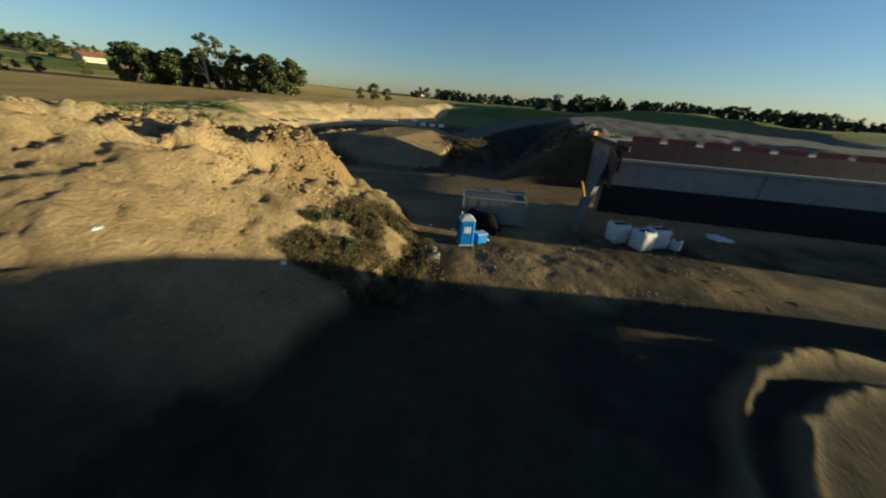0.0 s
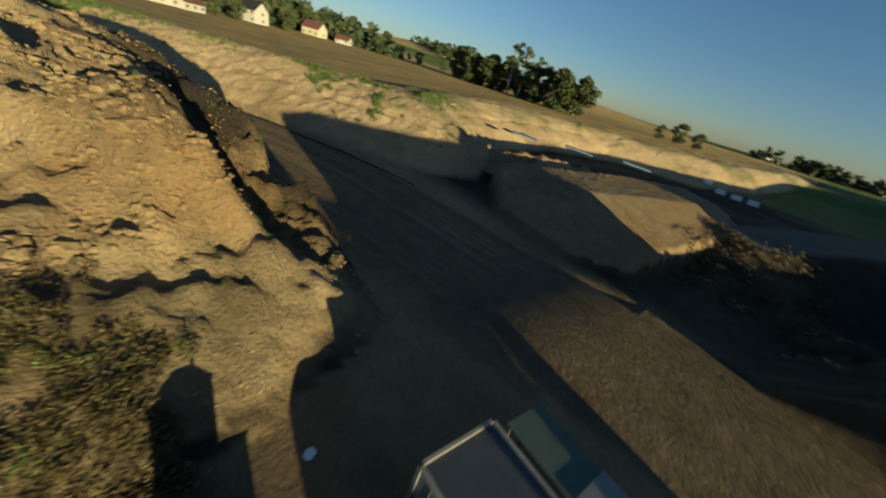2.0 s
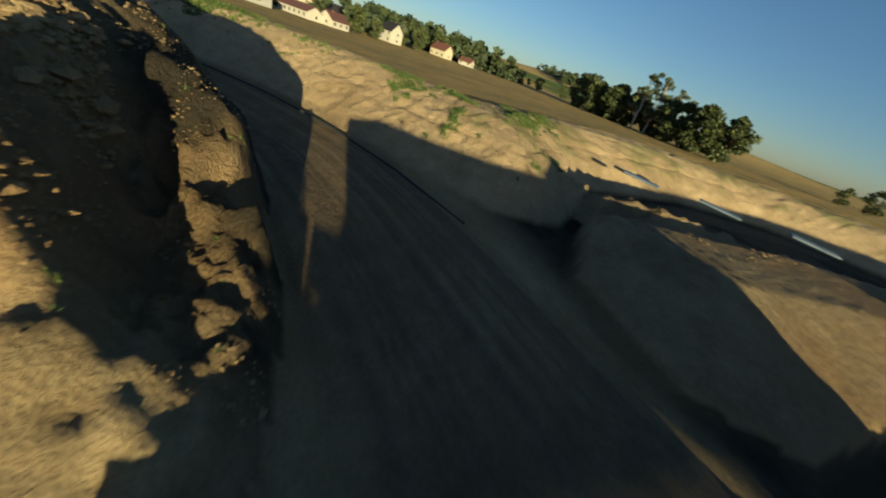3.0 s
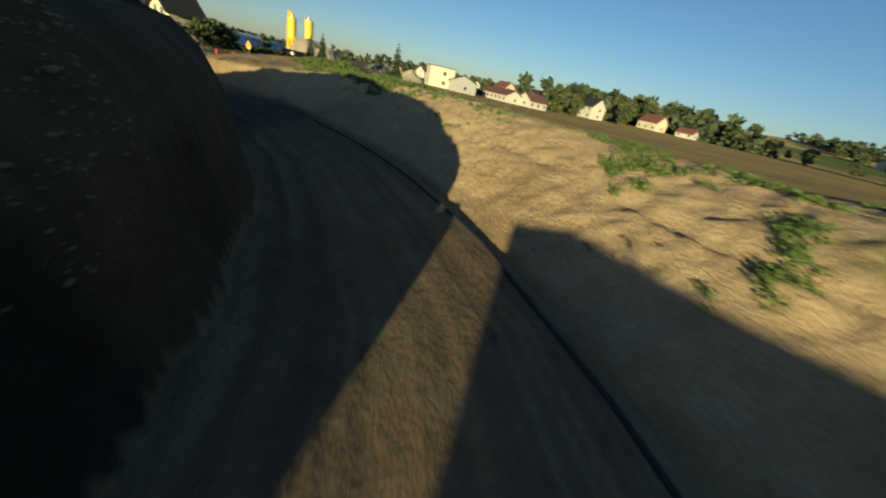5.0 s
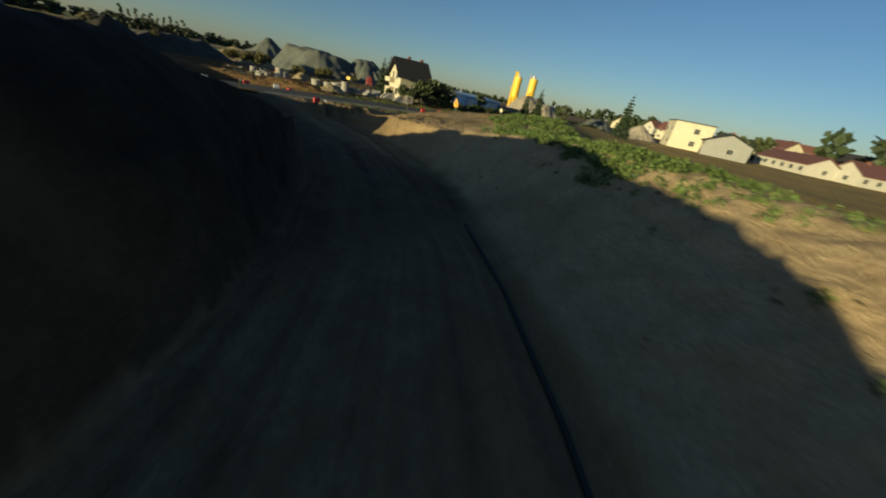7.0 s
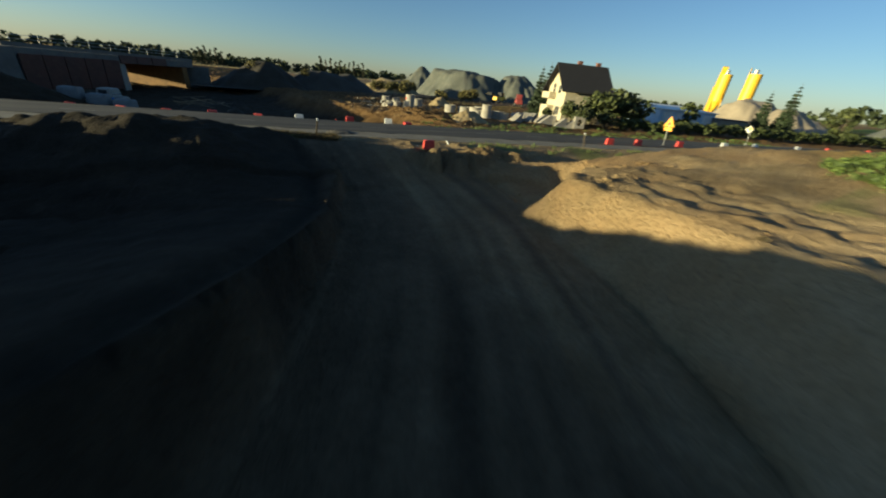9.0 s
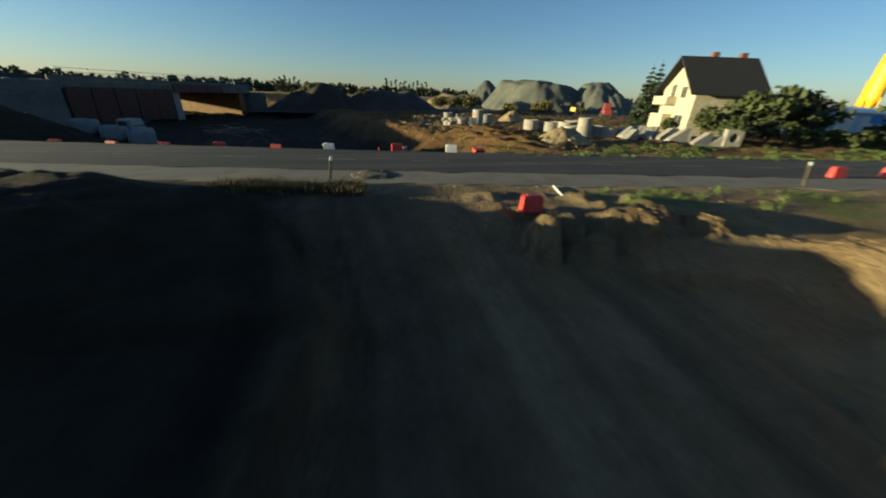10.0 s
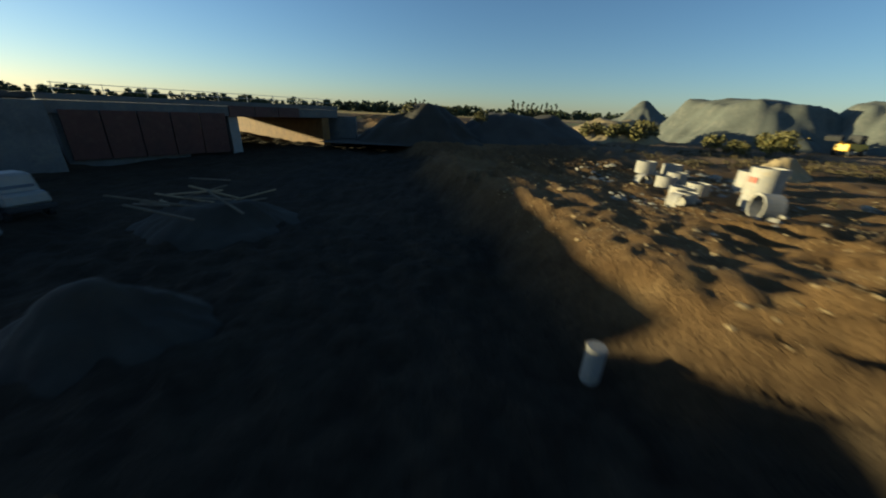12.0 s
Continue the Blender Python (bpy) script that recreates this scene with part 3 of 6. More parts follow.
# ---- building tools ----
def box(sx, sy, sz, at=(0, 0, 0), turn=(0, 0, 0), bevel=0.0, bm=None, taper=None):
    """A block centred on at (its foot at at's z), in a bmesh. taper: scale of the top in x and y."""
    out = bm or bmesh.new()
    made = bmesh.ops.create_cube(out, size=1.0)["verts"]
    for v in made:
        k = taper if taper and v.co.z > 0 else (1, 1)
        v.co = Vector((v.co.x * sx * k[0], v.co.y * sy * k[1], (v.co.z + 0.5) * sz))
    if bevel:
        edges = list({e for v in made for e in v.link_edges})
        bmesh.ops.bevel(out, geom=edges, offset=bevel, segments=1, affect="EDGES")
        made = [v for v in out.verts if v in set(made)] if bm is None else made
    m = pose(*at, *turn)
    if bm is None:
        bmesh.ops.transform(out, matrix=m, verts=out.verts)
    else:
        bmesh.ops.transform(out, matrix=m, verts=[v for v in made if v.is_valid])
    return out


def tube(r1, r2, height, at=(0, 0, 0), turn=(0, 0, 0), sides=16, bm=None, caps=True):
    out = bm or bmesh.new()
    made = bmesh.ops.create_cone(out, cap_ends=caps, segments=sides, radius1=r1, radius2=r2, depth=height)["verts"]
    bmesh.ops.translate(out, vec=(0, 0, height / 2), verts=made)
    bmesh.ops.transform(out, matrix=pose(*at, *turn), verts=made)
    return out


def bar(a, b, r, sides=8, bm=None, r2=None):
    """A round bar from a to b."""
    a, b = Vector(a), Vector(b)
    out = bm or bmesh.new()
    made = bmesh.ops.create_cone(out, cap_ends=True, segments=sides, radius1=r, radius2=r if r2 is None else r2, depth=(b - a).length)["verts"]
    m = Matrix.Translation((a + b) / 2) @ (b - a).to_track_quat("Z", "Y").to_matrix().to_4x4()
    bmesh.ops.transform(out, matrix=m, verts=made)
    return out


def mesh_of(name, bm, material, soft=False):
    me = bpy.data.meshes.new(name)
    bmesh.ops.recalc_face_normals(bm, faces=bm.faces)
    bm.to_mesh(me)
    bm.free()
    me.materials.append(material)
    if soft:
        me.polygons.foreach_set("use_smooth", np.ones(len(me.polygons), bool))
    return me


def part(name, bm, material, parent=None, label="", soft=False, m=None):
    """One mesh object under a thing or under a part."""
    ob = new(name, mesh_of(name, bm, material, soft))
    if parent is not None:
        ob.parent = parent
    if m is not None:
        ob.matrix_basis = m
    return tagged(ob, label) if label else ob


def same_part(name, like, parent, m):
    """Another object on the mesh of a part that exists."""
    ob = new(name, like.data)
    ob.parent, ob.matrix_basis = parent, m
    return ob


def thing(name, at, turn=0.0, label="", category="", group="", kind="", tilt=(0, 0)):
    ob = new(name)
    ob.empty_display_size = 0.3
    ob.matrix_basis = pose(*at, tilt[0], tilt[1], turn)
    return tagged(ob, label, category, group, kind)


def slab(points, thickness, way=(0, 0, 1), bm=None):
    """A flat outline of 3D points, thickened along way."""
    out = bm or bmesh.new()
    lower = [out.verts.new(p) for p in points]
    upper = [out.verts.new(Vector(p) + Vector(way) * thickness) for p in points]
    out.faces.new(lower[::-1])
    out.faces.new(upper)
    for i in range(len(points)):
        j = (i + 1) % len(points)
        out.faces.new((lower[i], lower[j], upper[j], upper[i]))
    return out


def lump(r, seed, squash=0.6, rough=0.35, levels=2):
    """An uneven stone or clod."""
    bm = bmesh.new()
    bmesh.ops.create_icosphere(bm, subdivisions=levels, radius=r)
    for v in bm.verts:
        k = 1 + rough * noise.noise(v.co / r * 1.4 + Vector((seed * 7.3, seed, 0))) + rough * 0.5 * noise.noise(v.co / r * 4 + Vector((0, seed * 3.1, 2)))
        v.co = Vector((v.co.x * k, v.co.y * k, v.co.z * k * squash))
    return bm


def raw(name, verts, faces, material, soft=False):
    """A mesh from arrays of corners and faces worked out in code."""
    me = bpy.data.meshes.new(name)
    me.from_pydata(verts, [], faces)
    me.materials.append(material)
    if soft:
        me.polygons.foreach_set("use_smooth", np.ones(len(me.polygons), bool))
    return me

# ---- main road ----
def road_strip(name, v0, v1, lift, xs, material, label, category, wobble=0.0, thick=0.05):
    """A strip laid along the main road between two distances from its near kerb."""
    verts, faces = [], []
    xs = np.asarray(xs, float)
    for i, x in enumerate(xs):
        for v in (v0, v1):
            vv = v + (wobble * float(fbm(np.array([x / 1.7]), np.array([v * 3.0]), 5)[0]) if wobble else 0)
            y = -23 + ROAD_SLOPE * (x + 58) + vv / 0.982
            z = float(road_height(np.array(x))) + lift
            verts += [(x, y, z), (x, y, z - thick)]
        if i:
            a, b = 4 * (i - 1), 4 * i
            faces += [(a, a + 2, b + 2, b), (a + 1, b + 1, b + 3, a + 3), (a, b, b + 1, a + 1), (a + 2, a + 3, b + 3, b + 2)]
    ob = new(name, raw(name, verts, faces, material))
    return tagged(ob, label, category, kind="structure")


long_run = np.concatenate([np.linspace(-420, -110, 32), np.linspace(-109, 10, 160), np.linspace(15, 160, 20)])
road_strip("road", -7.2, -0.4, 0.0, long_run, ASPHALT, "worn grey asphalt two-lane road with dusty wheel tracks", "road", 0.10, 0.3)
road_strip("pavement", -0.35, 2.3, -0.02, long_run, DUST, "dust-covered concrete shoulder along the asphalt road", "shoulder", 0.25, 0.3)
lines = thing("road_marking", (0, 0, 0), 0, "faded white broken centre line on the asphalt", "road marking", kind="structure")
for k in range(22):
    x0 = -118 + 5.6 * k
    bit = road_strip("dash", -3.51, -3.39, 0.006, np.linspace(x0, x0 + 2.2, 3), PAINT_LINE, "", "", 0.0, 0.004)
    bit.parent = lines
    for key in ("kind",):
        del bit[key]


# ---- abutment at the underpass: long retaining wall with a flared wing ----
def abutment():
    """Own axes: x along the wall from its west end, y into the fill behind it."""
    wall = thing("wall_abutment", (16.7, 33.7, 0), -8, "grey cast concrete retaining wall, its foot coated black, with red-brown formwork along its top", "retaining wall", kind="structure")
    L = 30.0
    part("pour", box(14.4, 1.1, 7.2, (7.2, 0.55, -0.4), bevel=0.04), CONCRETE, wall)
    part("pour", box(L - 14.5, 1.1, 7.2, (14.5 + (L - 14.5) / 2, 0.57, -0.4), bevel=0.04), CONCRETE, wall)
    part("bitumen_coat", box(L - 0.1, 0.03, 4.6, (L / 2, -0.012, -0.4)), BITUMEN, wall, "black bitumen coating on the lower wall")
    part("cap_beam", box(L, 0.3, 0.3, (L / 2, -0.10, 6.5), bevel=0.03), PALE_CONCRETE, wall)
    for k in range(9):
        xa = 0.5 + k * 3.25
        part("formwork_panel", box(3.23, 0.09, 1.7, (xa + 1.6, 0.35, 6.75), (-14, 0, 0), 0.01), FORMWORK, wall)
        part("strut", bar((xa + 0.3, 0.5, 6.8), (xa + 0.3, 1.0, 7.9), 0.04), RUST, wall)
    for k in range(8):
        part("red_panel", box(2.7, 0.12, 0.85, (3.6 + k * 3.4, 1.9, 8.05), bevel=0.02), FORM_RED, wall, "red painted formwork panel")
        part("stay", bar((3.6 + k * 3.4, 2.0, 7.4), (3.6 + k * 3.4, 2.0, 8.9), 0.05, 6), RUST, wall)
    part("deck", box(L - 1.8, 13.6, 2.4, (2.0 + (L - 2) / 2, 7.85, 5.3), bevel=0.03), PALE_CONCRETE, wall, "pale concrete deck behind the wall top")
    part("parapet", box(0.3, 15.2, 0.5, (1.3, 7.1, 7.5), bevel=0.03), FORMWORK, wall, "dark formwork along the deck edge")
    part("far_abutment", box(L - 2, 1.0, 7.2, (2 + (L - 2) / 2, 12.8, -0.6), bevel=0.04), CONCRETE, wall)
    # paved slope beside the wall's end, and the end formwork
    inv = wall.matrix_basis.inverted()
    local = lambda *p: inv @ Vector(p)
    slope = [local(17.65, 38.1, 7.2), local(16.6, 33.7, 6.8), local(12.0, 27.4, 1.2), local(13.2, 31.0, 0.6)]
    part("wing", slab(slope, 0.5, (0.6, 0.1, -0.8)), SHADED_CONCRETE, wall, "grey concrete wing slope running down to the ground")
    part("end_panel", slab([local(16.5, 33.8, 4.9), local(15.9, 30.9, 4.4), local(15.9, 30.9, 7.2), local(16.5, 33.8, 7.9)], 0.12, (1, 0, 0)), FORMWORK, wall)
    # plate added to block light leaking past the wall's end
    part("shade_plate", box(0.12, 2.6, 2.3, (0.9, 0.8, 5.5)), FORMWORK, wall)
    part("prop_board", box(0.12, 0.22, 2.2, (-2.9, -4.8, 3.9), (38, -30, 0)), YELLOW, wall, "yellow formwork board against the wing wall")
    part("orange_sheet", box(0.5, 0.06, 1.3, (1.3, 12.0, 7.2), (0, 12, 20)), SIGN_O, wall, "orange plastic sheet")
    return wall


abutment()


# ---- second bridge, south of the road ----
def bridge():
    """Unfinished bridge: face from the near end at (-23, -62) to the far end at (-38, -86)."""
    a, b = Vector((-22.5, -61.5, 0)), Vector((-38.0, -86.0, 0))
    way = (b - a).normalized()
    turn = math.degrees(math.atan2(way.y, way.x))
    th = thing("bridge", (a.x, a.y, 2.6), turn, "unfinished concrete bridge with dark red formwork and an open underpass", "bridge")
    # own axes: x along the face to the far end, y into the bridge (left of x is outward, so depth is +y)
    L = (b - a).length
    part("abutment", box(9.5, 32, 4.7, (4.75, 16.1, -0.6), bevel=0.05), SHADED_CONCRETE, th)
    part("abutment", box(1.2, 32, 4.7, (L - 1.6, 16.1, -0.6), bevel=0.05), OCHRE, th, "ochre boarded far abutment")
    part("deck", box(L + 1.0, 33, 1.1, (L / 2, 16.4, 4.12), bevel=0.04), SHADED_CONCRETE, th)
    part("parapet", box(L + 1.2, 0.3, 0.5, (L / 2, 0.05, 5.24), bevel=0.03), SHADED_CONCRETE, th)
    for k in range(5):
        part("formwork_panel", box(2.55, 0.16, 4.3, (1.6 + k * 2.64, -0.35, 0.2), (4, 0, 0), 0.02), FORMWORK, th)
    for k in range(3):
        part("formwork_panel", box(2.9, 0.14, 1.2, (15.6 + k * 3.0, -0.2, 4.1), (0, 0, 0), 0.02), FORMWORK, th)
    part("column", box(1.1, 1.1, 4.4, (14.6, 0.7, -0.3), bevel=0.05), CONCRETE, th)
    part("end_wall", box(0.6, 5.5, 5.0, (L + 1.2, 0.6, -0.6), (0, 0, 28), 0.05), SHADED_CONCRETE, th)
    for k in range(9):
        part("guard_post", bar((0.6 + k * 3.2, 0.1, 5.7), (0.6 + k * 3.2, 0.1, 6.7), 0.03), STEEL, th)
    part("guard_rail", bar((0.4, 0.1, 6.6), (L, 0.1, 6.6), 0.025), STEEL, th)
    part("guard_rail", bar((0.4, 0.1, 6.15), (L, 0.1, 6.15), 0.025), STEEL, th)
    return th


bridge()
wing2 = thing("retaining_wall", (-18.5, -54.2, 2.2), 56, "grey concrete retaining wall beside the unfinished bridge", "retaining wall")
part("pour", box(16, 0.8, 6.2, (0, 0, -0.6), bevel=0.05), SHADED_CONCRETE, wing2)
part("ladder", box(0.5, 0.08, 6.0, (-4.0, 0.7, -0.3), (8, 0, 0)), STEEL, wing2, "steel ladder leaning on the wall")


# ---- unseen shade wall added east of the start ----
def underpass():
    """Earth-backed concrete front made up to cast shade, 6 m deep, with one low wide opening for light."""
    top = [(-34, 8.9), (2.4, 8.9), (5.1, 8.6), (6.8, 8.0), (10.2, 6.3), (11.9, 5.0), (13.6, 3.5), (14.4, 2.7), (15.2, 1.5), (15.2, 0.0)]
    hole = [(12.2, 0.0), (12.2, 2.6), (-1.0, 2.6), (-1.0, 0.0), (-34, 0.0)]
    ob = new("wall_shade", mesh_of("wall_shade", slab([(28, y, z) for y, z in top + hole], 6.0, (1, 0, 0)), SHADED_CONCRETE))
    return tagged(ob, "unseen grey concrete wall for shade, with a sloping end and low opening", "retaining wall", kind="structure")


underpass()

# ---- trees and plants ----
def leaf_cloud(centres, radii, count, size, seed, flat=0.5):
    """Many small tilted leaf quads scattered round the centres."""
    rng = np.random.default_rng(seed)
    centres, radii = np.asarray(centres, float), np.asarray(radii, float)
    pick = rng.choice(len(centres), count, p=radii ** 2 / np.sum(radii ** 2))
    way = rng.normal(size=(count, 3))
    way /= np.linalg.norm(way, axis=1)[:, None]
    r = radii[pick] * rng.uniform(0.45, 1.05, count)
    mid = centres[pick] + way * r[:, None] * np.array([1, 1, 0.8])
    u = rng.normal(size=(count, 3))
    u /= np.linalg.norm(u, axis=1)[:, None]
    w = np.cross(u, rng.normal(size=(count, 3)))
    w /= np.linalg.norm(w, axis=1)[:, None]
    s = size * rng.uniform(0.5, 1.25, count)[:, None]
    verts = np.stack([mid - u * s - w * s * flat, mid + u * s * 0.6 - w * s * flat, mid + u * s + w * s * flat, mid - u * s * 0.6 + w * s * flat], 1).reshape(-1, 3)
    faces = np.arange(4 * count).reshape(-1, 4)
    return verts.tolist(), faces.tolist()


def tree(name, height, spread, seed, leaf, bark, label, clear=0.3, count=1500, leaf_size=0.45, category="tree", sparse=1.0, lean=0.0):
    """Broadleaf tree: tapered trunk, limbs that leave it, leaf clumps with gaps."""
    rng = random.Random(seed)
    th = thing(name, (0, 0, 0), 0, label, category)
    bm = bar((0, 0, -0.3), (lean * 0.3, 0, height * 0.45), height * 0.022, 8, None, height * 0.014)
    bar((lean * 0.3, 0, height * 0.44), (lean, 0, height * 0.9), height * 0.014, 6, bm, height * 0.003)
    centres, radii = [], []
    for k in range(int(11 * sparse) + 4):
        up = clear + (0.93 - clear) * rng.random()
        a = rng.uniform(0, 2 * math.pi)
        reach = spread * (1.05 - abs(up - 0.55) * 1.2) * rng.uniform(0.45, 1.0)
        tip = Vector((math.cos(a) * reach + lean * up, math.sin(a) * reach, height * (up + 0.06 * rng.random())))
        bar((lean * up * 0.8, 0, height * max(0.2, up - 0.18)), tip, height * 0.006, 5, bm, height * 0.002)
        centres.append(tip)
        radii.append(spread * rng.uniform(0.22, 0.45))
    centres.append(Vector((lean, 0, height * 0.92)))
    radii.append(spread * 0.33)
    part("trunk", bm, bark, th, soft=True)
    crown = new("crown", raw("crown", *leaf_cloud(centres, radii, count, leaf_size, seed), leaf))
    crown.parent = th
    return th


def spruce(height, spread, seed, label, count=1700):
    """Conifer: straight trunk, drooping whorls that narrow upward."""
    rng = np.random.default_rng(seed)
    th = thing("spruce_tree", (0, 0, 0), 0, label, "tree")
    part("trunk", bar((0, 0, -0.3), (0, 0, height), height * 0.014, 7, None, 0.02), BARK, th, soft=True)
    centres, radii = [], []
    for k in range(15):
        up = 0.06 + 0.92 * k / 15
        reach = spread * (1 - up) ** 0.85 * rng.uniform(0.75, 1.15)
        for j in range(7):
            a = 2 * math.pi * (j + rng.random()) / 7
            for f in (0.35, 0.75):
                centres.append((math.cos(a) * reach * f, math.sin(a) * reach * f, height * up - reach * f * 0.25))
                radii.append(max(0.12, reach * 0.3))
    crown = new("crown", raw("crown", *leaf_cloud(centres, radii, count, height * 0.022, seed, 0.35), NEEDLE))
    crown.parent = th
    return th


def shrub(name, r, height, seed, leaf, label, count=500, size=0.16, category="shrub"):
    rng = random.Random(seed)
    th = thing(name, (0, 0, 0), 0, label, category)
    bm = bmesh.new()
    centres, radii = [], []
    for k in range(7):
        a, q = rng.uniform(0, 6.28), rng.uniform(0.1, 0.75)
        tip = (math.cos(a) * r * q, math.sin(a) * r * q, height * rng.uniform(0.45, 0.85))
        bar((0, 0, -0.1), tip, 0.02 + r * 0.012, 5, bm, 0.008)
        centres.append(tip)
        radii.append(r * rng.uniform(0.3, 0.5))
    part("stems", bm, BARK, th)
    crown = new("foliage", raw("foliage", *leaf_cloud(centres, radii, count, size, seed), leaf))
    crown.parent = th
    return th


def tufts(name, spots, height, blades, material, label, category, seed, lean=0.5, width=0.03):
    """Grass or weeds: many thin blades at the given spots, as one stuff."""
    rng = np.random.default_rng(seed)
    spots = np.asarray(spots, float)
    n = len(spots) * blades
    at = np.repeat(spots, blades, 0)
    at[:, :2] += rng.normal(scale=height * 0.35, size=(n, 2))
    a = rng.uniform(0, 2 * math.pi, n)
    tall = height * rng.uniform(0.45, 1.2, n)
    side = np.column_stack([np.cos(a), np.sin(a), np.zeros(n)]) * width * (height / 0.4)
    tip = np.column_stack([rng.normal(scale=lean, size=n) * tall, rng.normal(scale=lean, size=n) * tall, tall])
    verts = np.stack([at - side, at + side, at + tip * 0.55 + side * 0.8 + [0, 0, 0.02], at + tip], 1).reshape(-1, 3)
    ob = new(name, raw(name, verts.tolist(), np.arange(4 * n).reshape(-1, 4).tolist(), material))
    return tagged(ob, label, category, kind="stuff")

# ---- things on the site ----
def put(th, x, y, turn=0.0, lift=0.0, tilt=(0, 0), scale=1.0):
    th.matrix_basis = pose(x, y, ground_z(x, y) + lift, tilt[0], tilt[1], turn)
    th.scale = (scale,) * 3
    return th


def copy_to(th, x, y, turn=0.0, lift=0.0, tilt=(0, 0), scale=None):
    c = copy_thing(th, pose(x, y, ground_z(x, y) + lift, tilt[0], tilt[1], turn))
    if scale:
        c.scale = (scale,) * 3
    return c


def portable_toilet():
    th = thing("portable_toilet", (0, 0, 0), 0, "blue plastic portable toilet with a grey pitched roof", "portable toilet")
    part("skid", box(1.15, 1.15, 0.14, (0, 0, 0), bevel=0.02), GREY_ROOF, th)
    part("cabin", box(1.08, 1.08, 1.95, (0, 0, 0.12), bevel=0.04), BLUE, th)
    for s in (-1, 1):
        for k in range(4):
            part("rib", box(0.04, 0.05, 1.7, (s * 0.545, -0.36 + 0.24 * k, 0.25)), BLUE, th)
            part("rib", box(0.05, 0.04, 1.7, (-0.36 + 0.24 * k, s * 0.545, 0.25)), BLUE, th)
    door = part("door", box(0.05, 0.72, 1.75, (0.56, 0, 0.2), bevel=0.015), BLUE, th)
    part("notice", box(0.012, 0.34, 0.42, (0.592, 0.05, 1.42)), WHITE, door, "white notice plate")
    part("handle", box(0.05, 0.05, 0.16, (0.60, -0.28, 1.05), bevel=0.01), GREY_ROOF, door)
    part("roof", box(1.2, 1.2, 0.32, (0, 0, 2.07), bevel=0.03, taper=(0.35, 0.35)), GREY_ROOF, th)
    part("vent_pipe", tube(0.05, 0.05, 0.35, (-0.35, 0.35, 2.15), sides=10), GREY_ROOF, th)
    part("marking", box(0.5, 0.012, 0.5, (0, -0.552, 1.1)), WHITE, th, "white marking shapes")
    return th


put(portable_toilet(), 2.3, 23.9, 8)


def site_container():
    th = thing("site_container", (0, 0, 0), 0, "grey panelled site container with a dark sheet roof", "container")
    L, W, H = 5.6, 2.5, 2.25
    part("body", box(L - 0.1, W - 0.1, H - 0.1, (0, 0, 0.06), bevel=0.02), PANEL, th)
    for sx in (-1, 1):
        for sy in (-1, 1):
            part("corner_post", box(0.14, 0.14, H, (sx * (L / 2 - 0.07), sy * (W / 2 - 0.07), 0), bevel=0.015), PANEL, th)
    for sy in (-1, 1):
        part("top_rail", box(L, 0.1, 0.12, (0, sy * (W / 2 - 0.05), H - 0.06)), PALE_CONCRETE, th)
        for k in range(6):
            part("panel_seam", box(0.05, 0.014, H - 0.35, (-L / 2 + 0.55 + k * 0.96, sy * (W / 2 - 0.048), 0.15)), PANEL, th)
    for sx in (-1, 1):
        part("top_rail", box(0.1, W, 0.12, (sx * (L / 2 - 0.05), 0, H - 0.06)), PALE_CONCRETE, th)
    part("roof", box(L - 0.22, W - 0.22, 0.05, (0, 0, H - 0.06)), PANEL_DARK, th, "dark sheet roof")
    return th


put(site_container(), 5.05, 29.3, -5)
lean_to = thing("lean_to", (0, 0, 0), 0, "low lean-to with a greenish translucent sheet roof", "shelter")
part("roof_sheet", box(5.5, 1.6, 0.05, (0, 0, 2.05), (-5, 0, 0)), GREEN_PL, lean_to)
part("roof_patch", box(1.5, 1.5, 0.04, (0.2, 0.05, 2.11), (-5, 0, 0)), PANEL, lean_to, "pale translucent roof sheet")
for sx in (-2.65, 0, 2.65):
    part("post", box(0.1, 0.1, 1.96, (sx, 0.7, 0)), WOOD_OLD, lean_to)
    part("post", box(0.1, 0.1, 2.07, (sx, -0.7, 0)), WOOD_OLD, lean_to)
put(lean_to, 5.5, 31.6, -5)

heap = thing("tarpaulin_heap", (0, 0, 0), 0, "heap under a black tarpaulin beside the container", "tarpaulin")
bm = box(3.8, 2.3, 1.5, bevel=0.15, taper=(0.6, 0.55))
bmesh.ops.subdivide_edges(bm, edges=bm.edges[:], cuts=4, use_grid_fill=True)
for v in bm.verts:
    v.co += 0.22 * noise.noise_vector(v.co * 1.1) + 0.07 * noise.noise_vector(v.co * 4)
part("tarpaulin", bm, TARP, heap, soft=True, m=pose(0, 0, -0.3, 0, 0, -25))
part("loose_corner", lump(0.35, 8, 0.4, 0.5, 2), TARP, heap, soft=True, m=pose(1.2, -0.9, 0.05))
put(heap, 3.8, 27.3, 10, 0.2)

crate = thing("plastic_crate", (0, 0, 0), 0, "blue plastic container standing beside the toilet", "container")
part("tub", box(0.8, 0.7, 0.75, bevel=0.04, taper=(1.12, 1.12)), BLUE, crate)
part("lid", box(0.95, 0.84, 0.08, (0, 0, 0.75), bevel=0.02), SHED_BLUE, crate)
put(crate, 3.55, 24.5, 25)


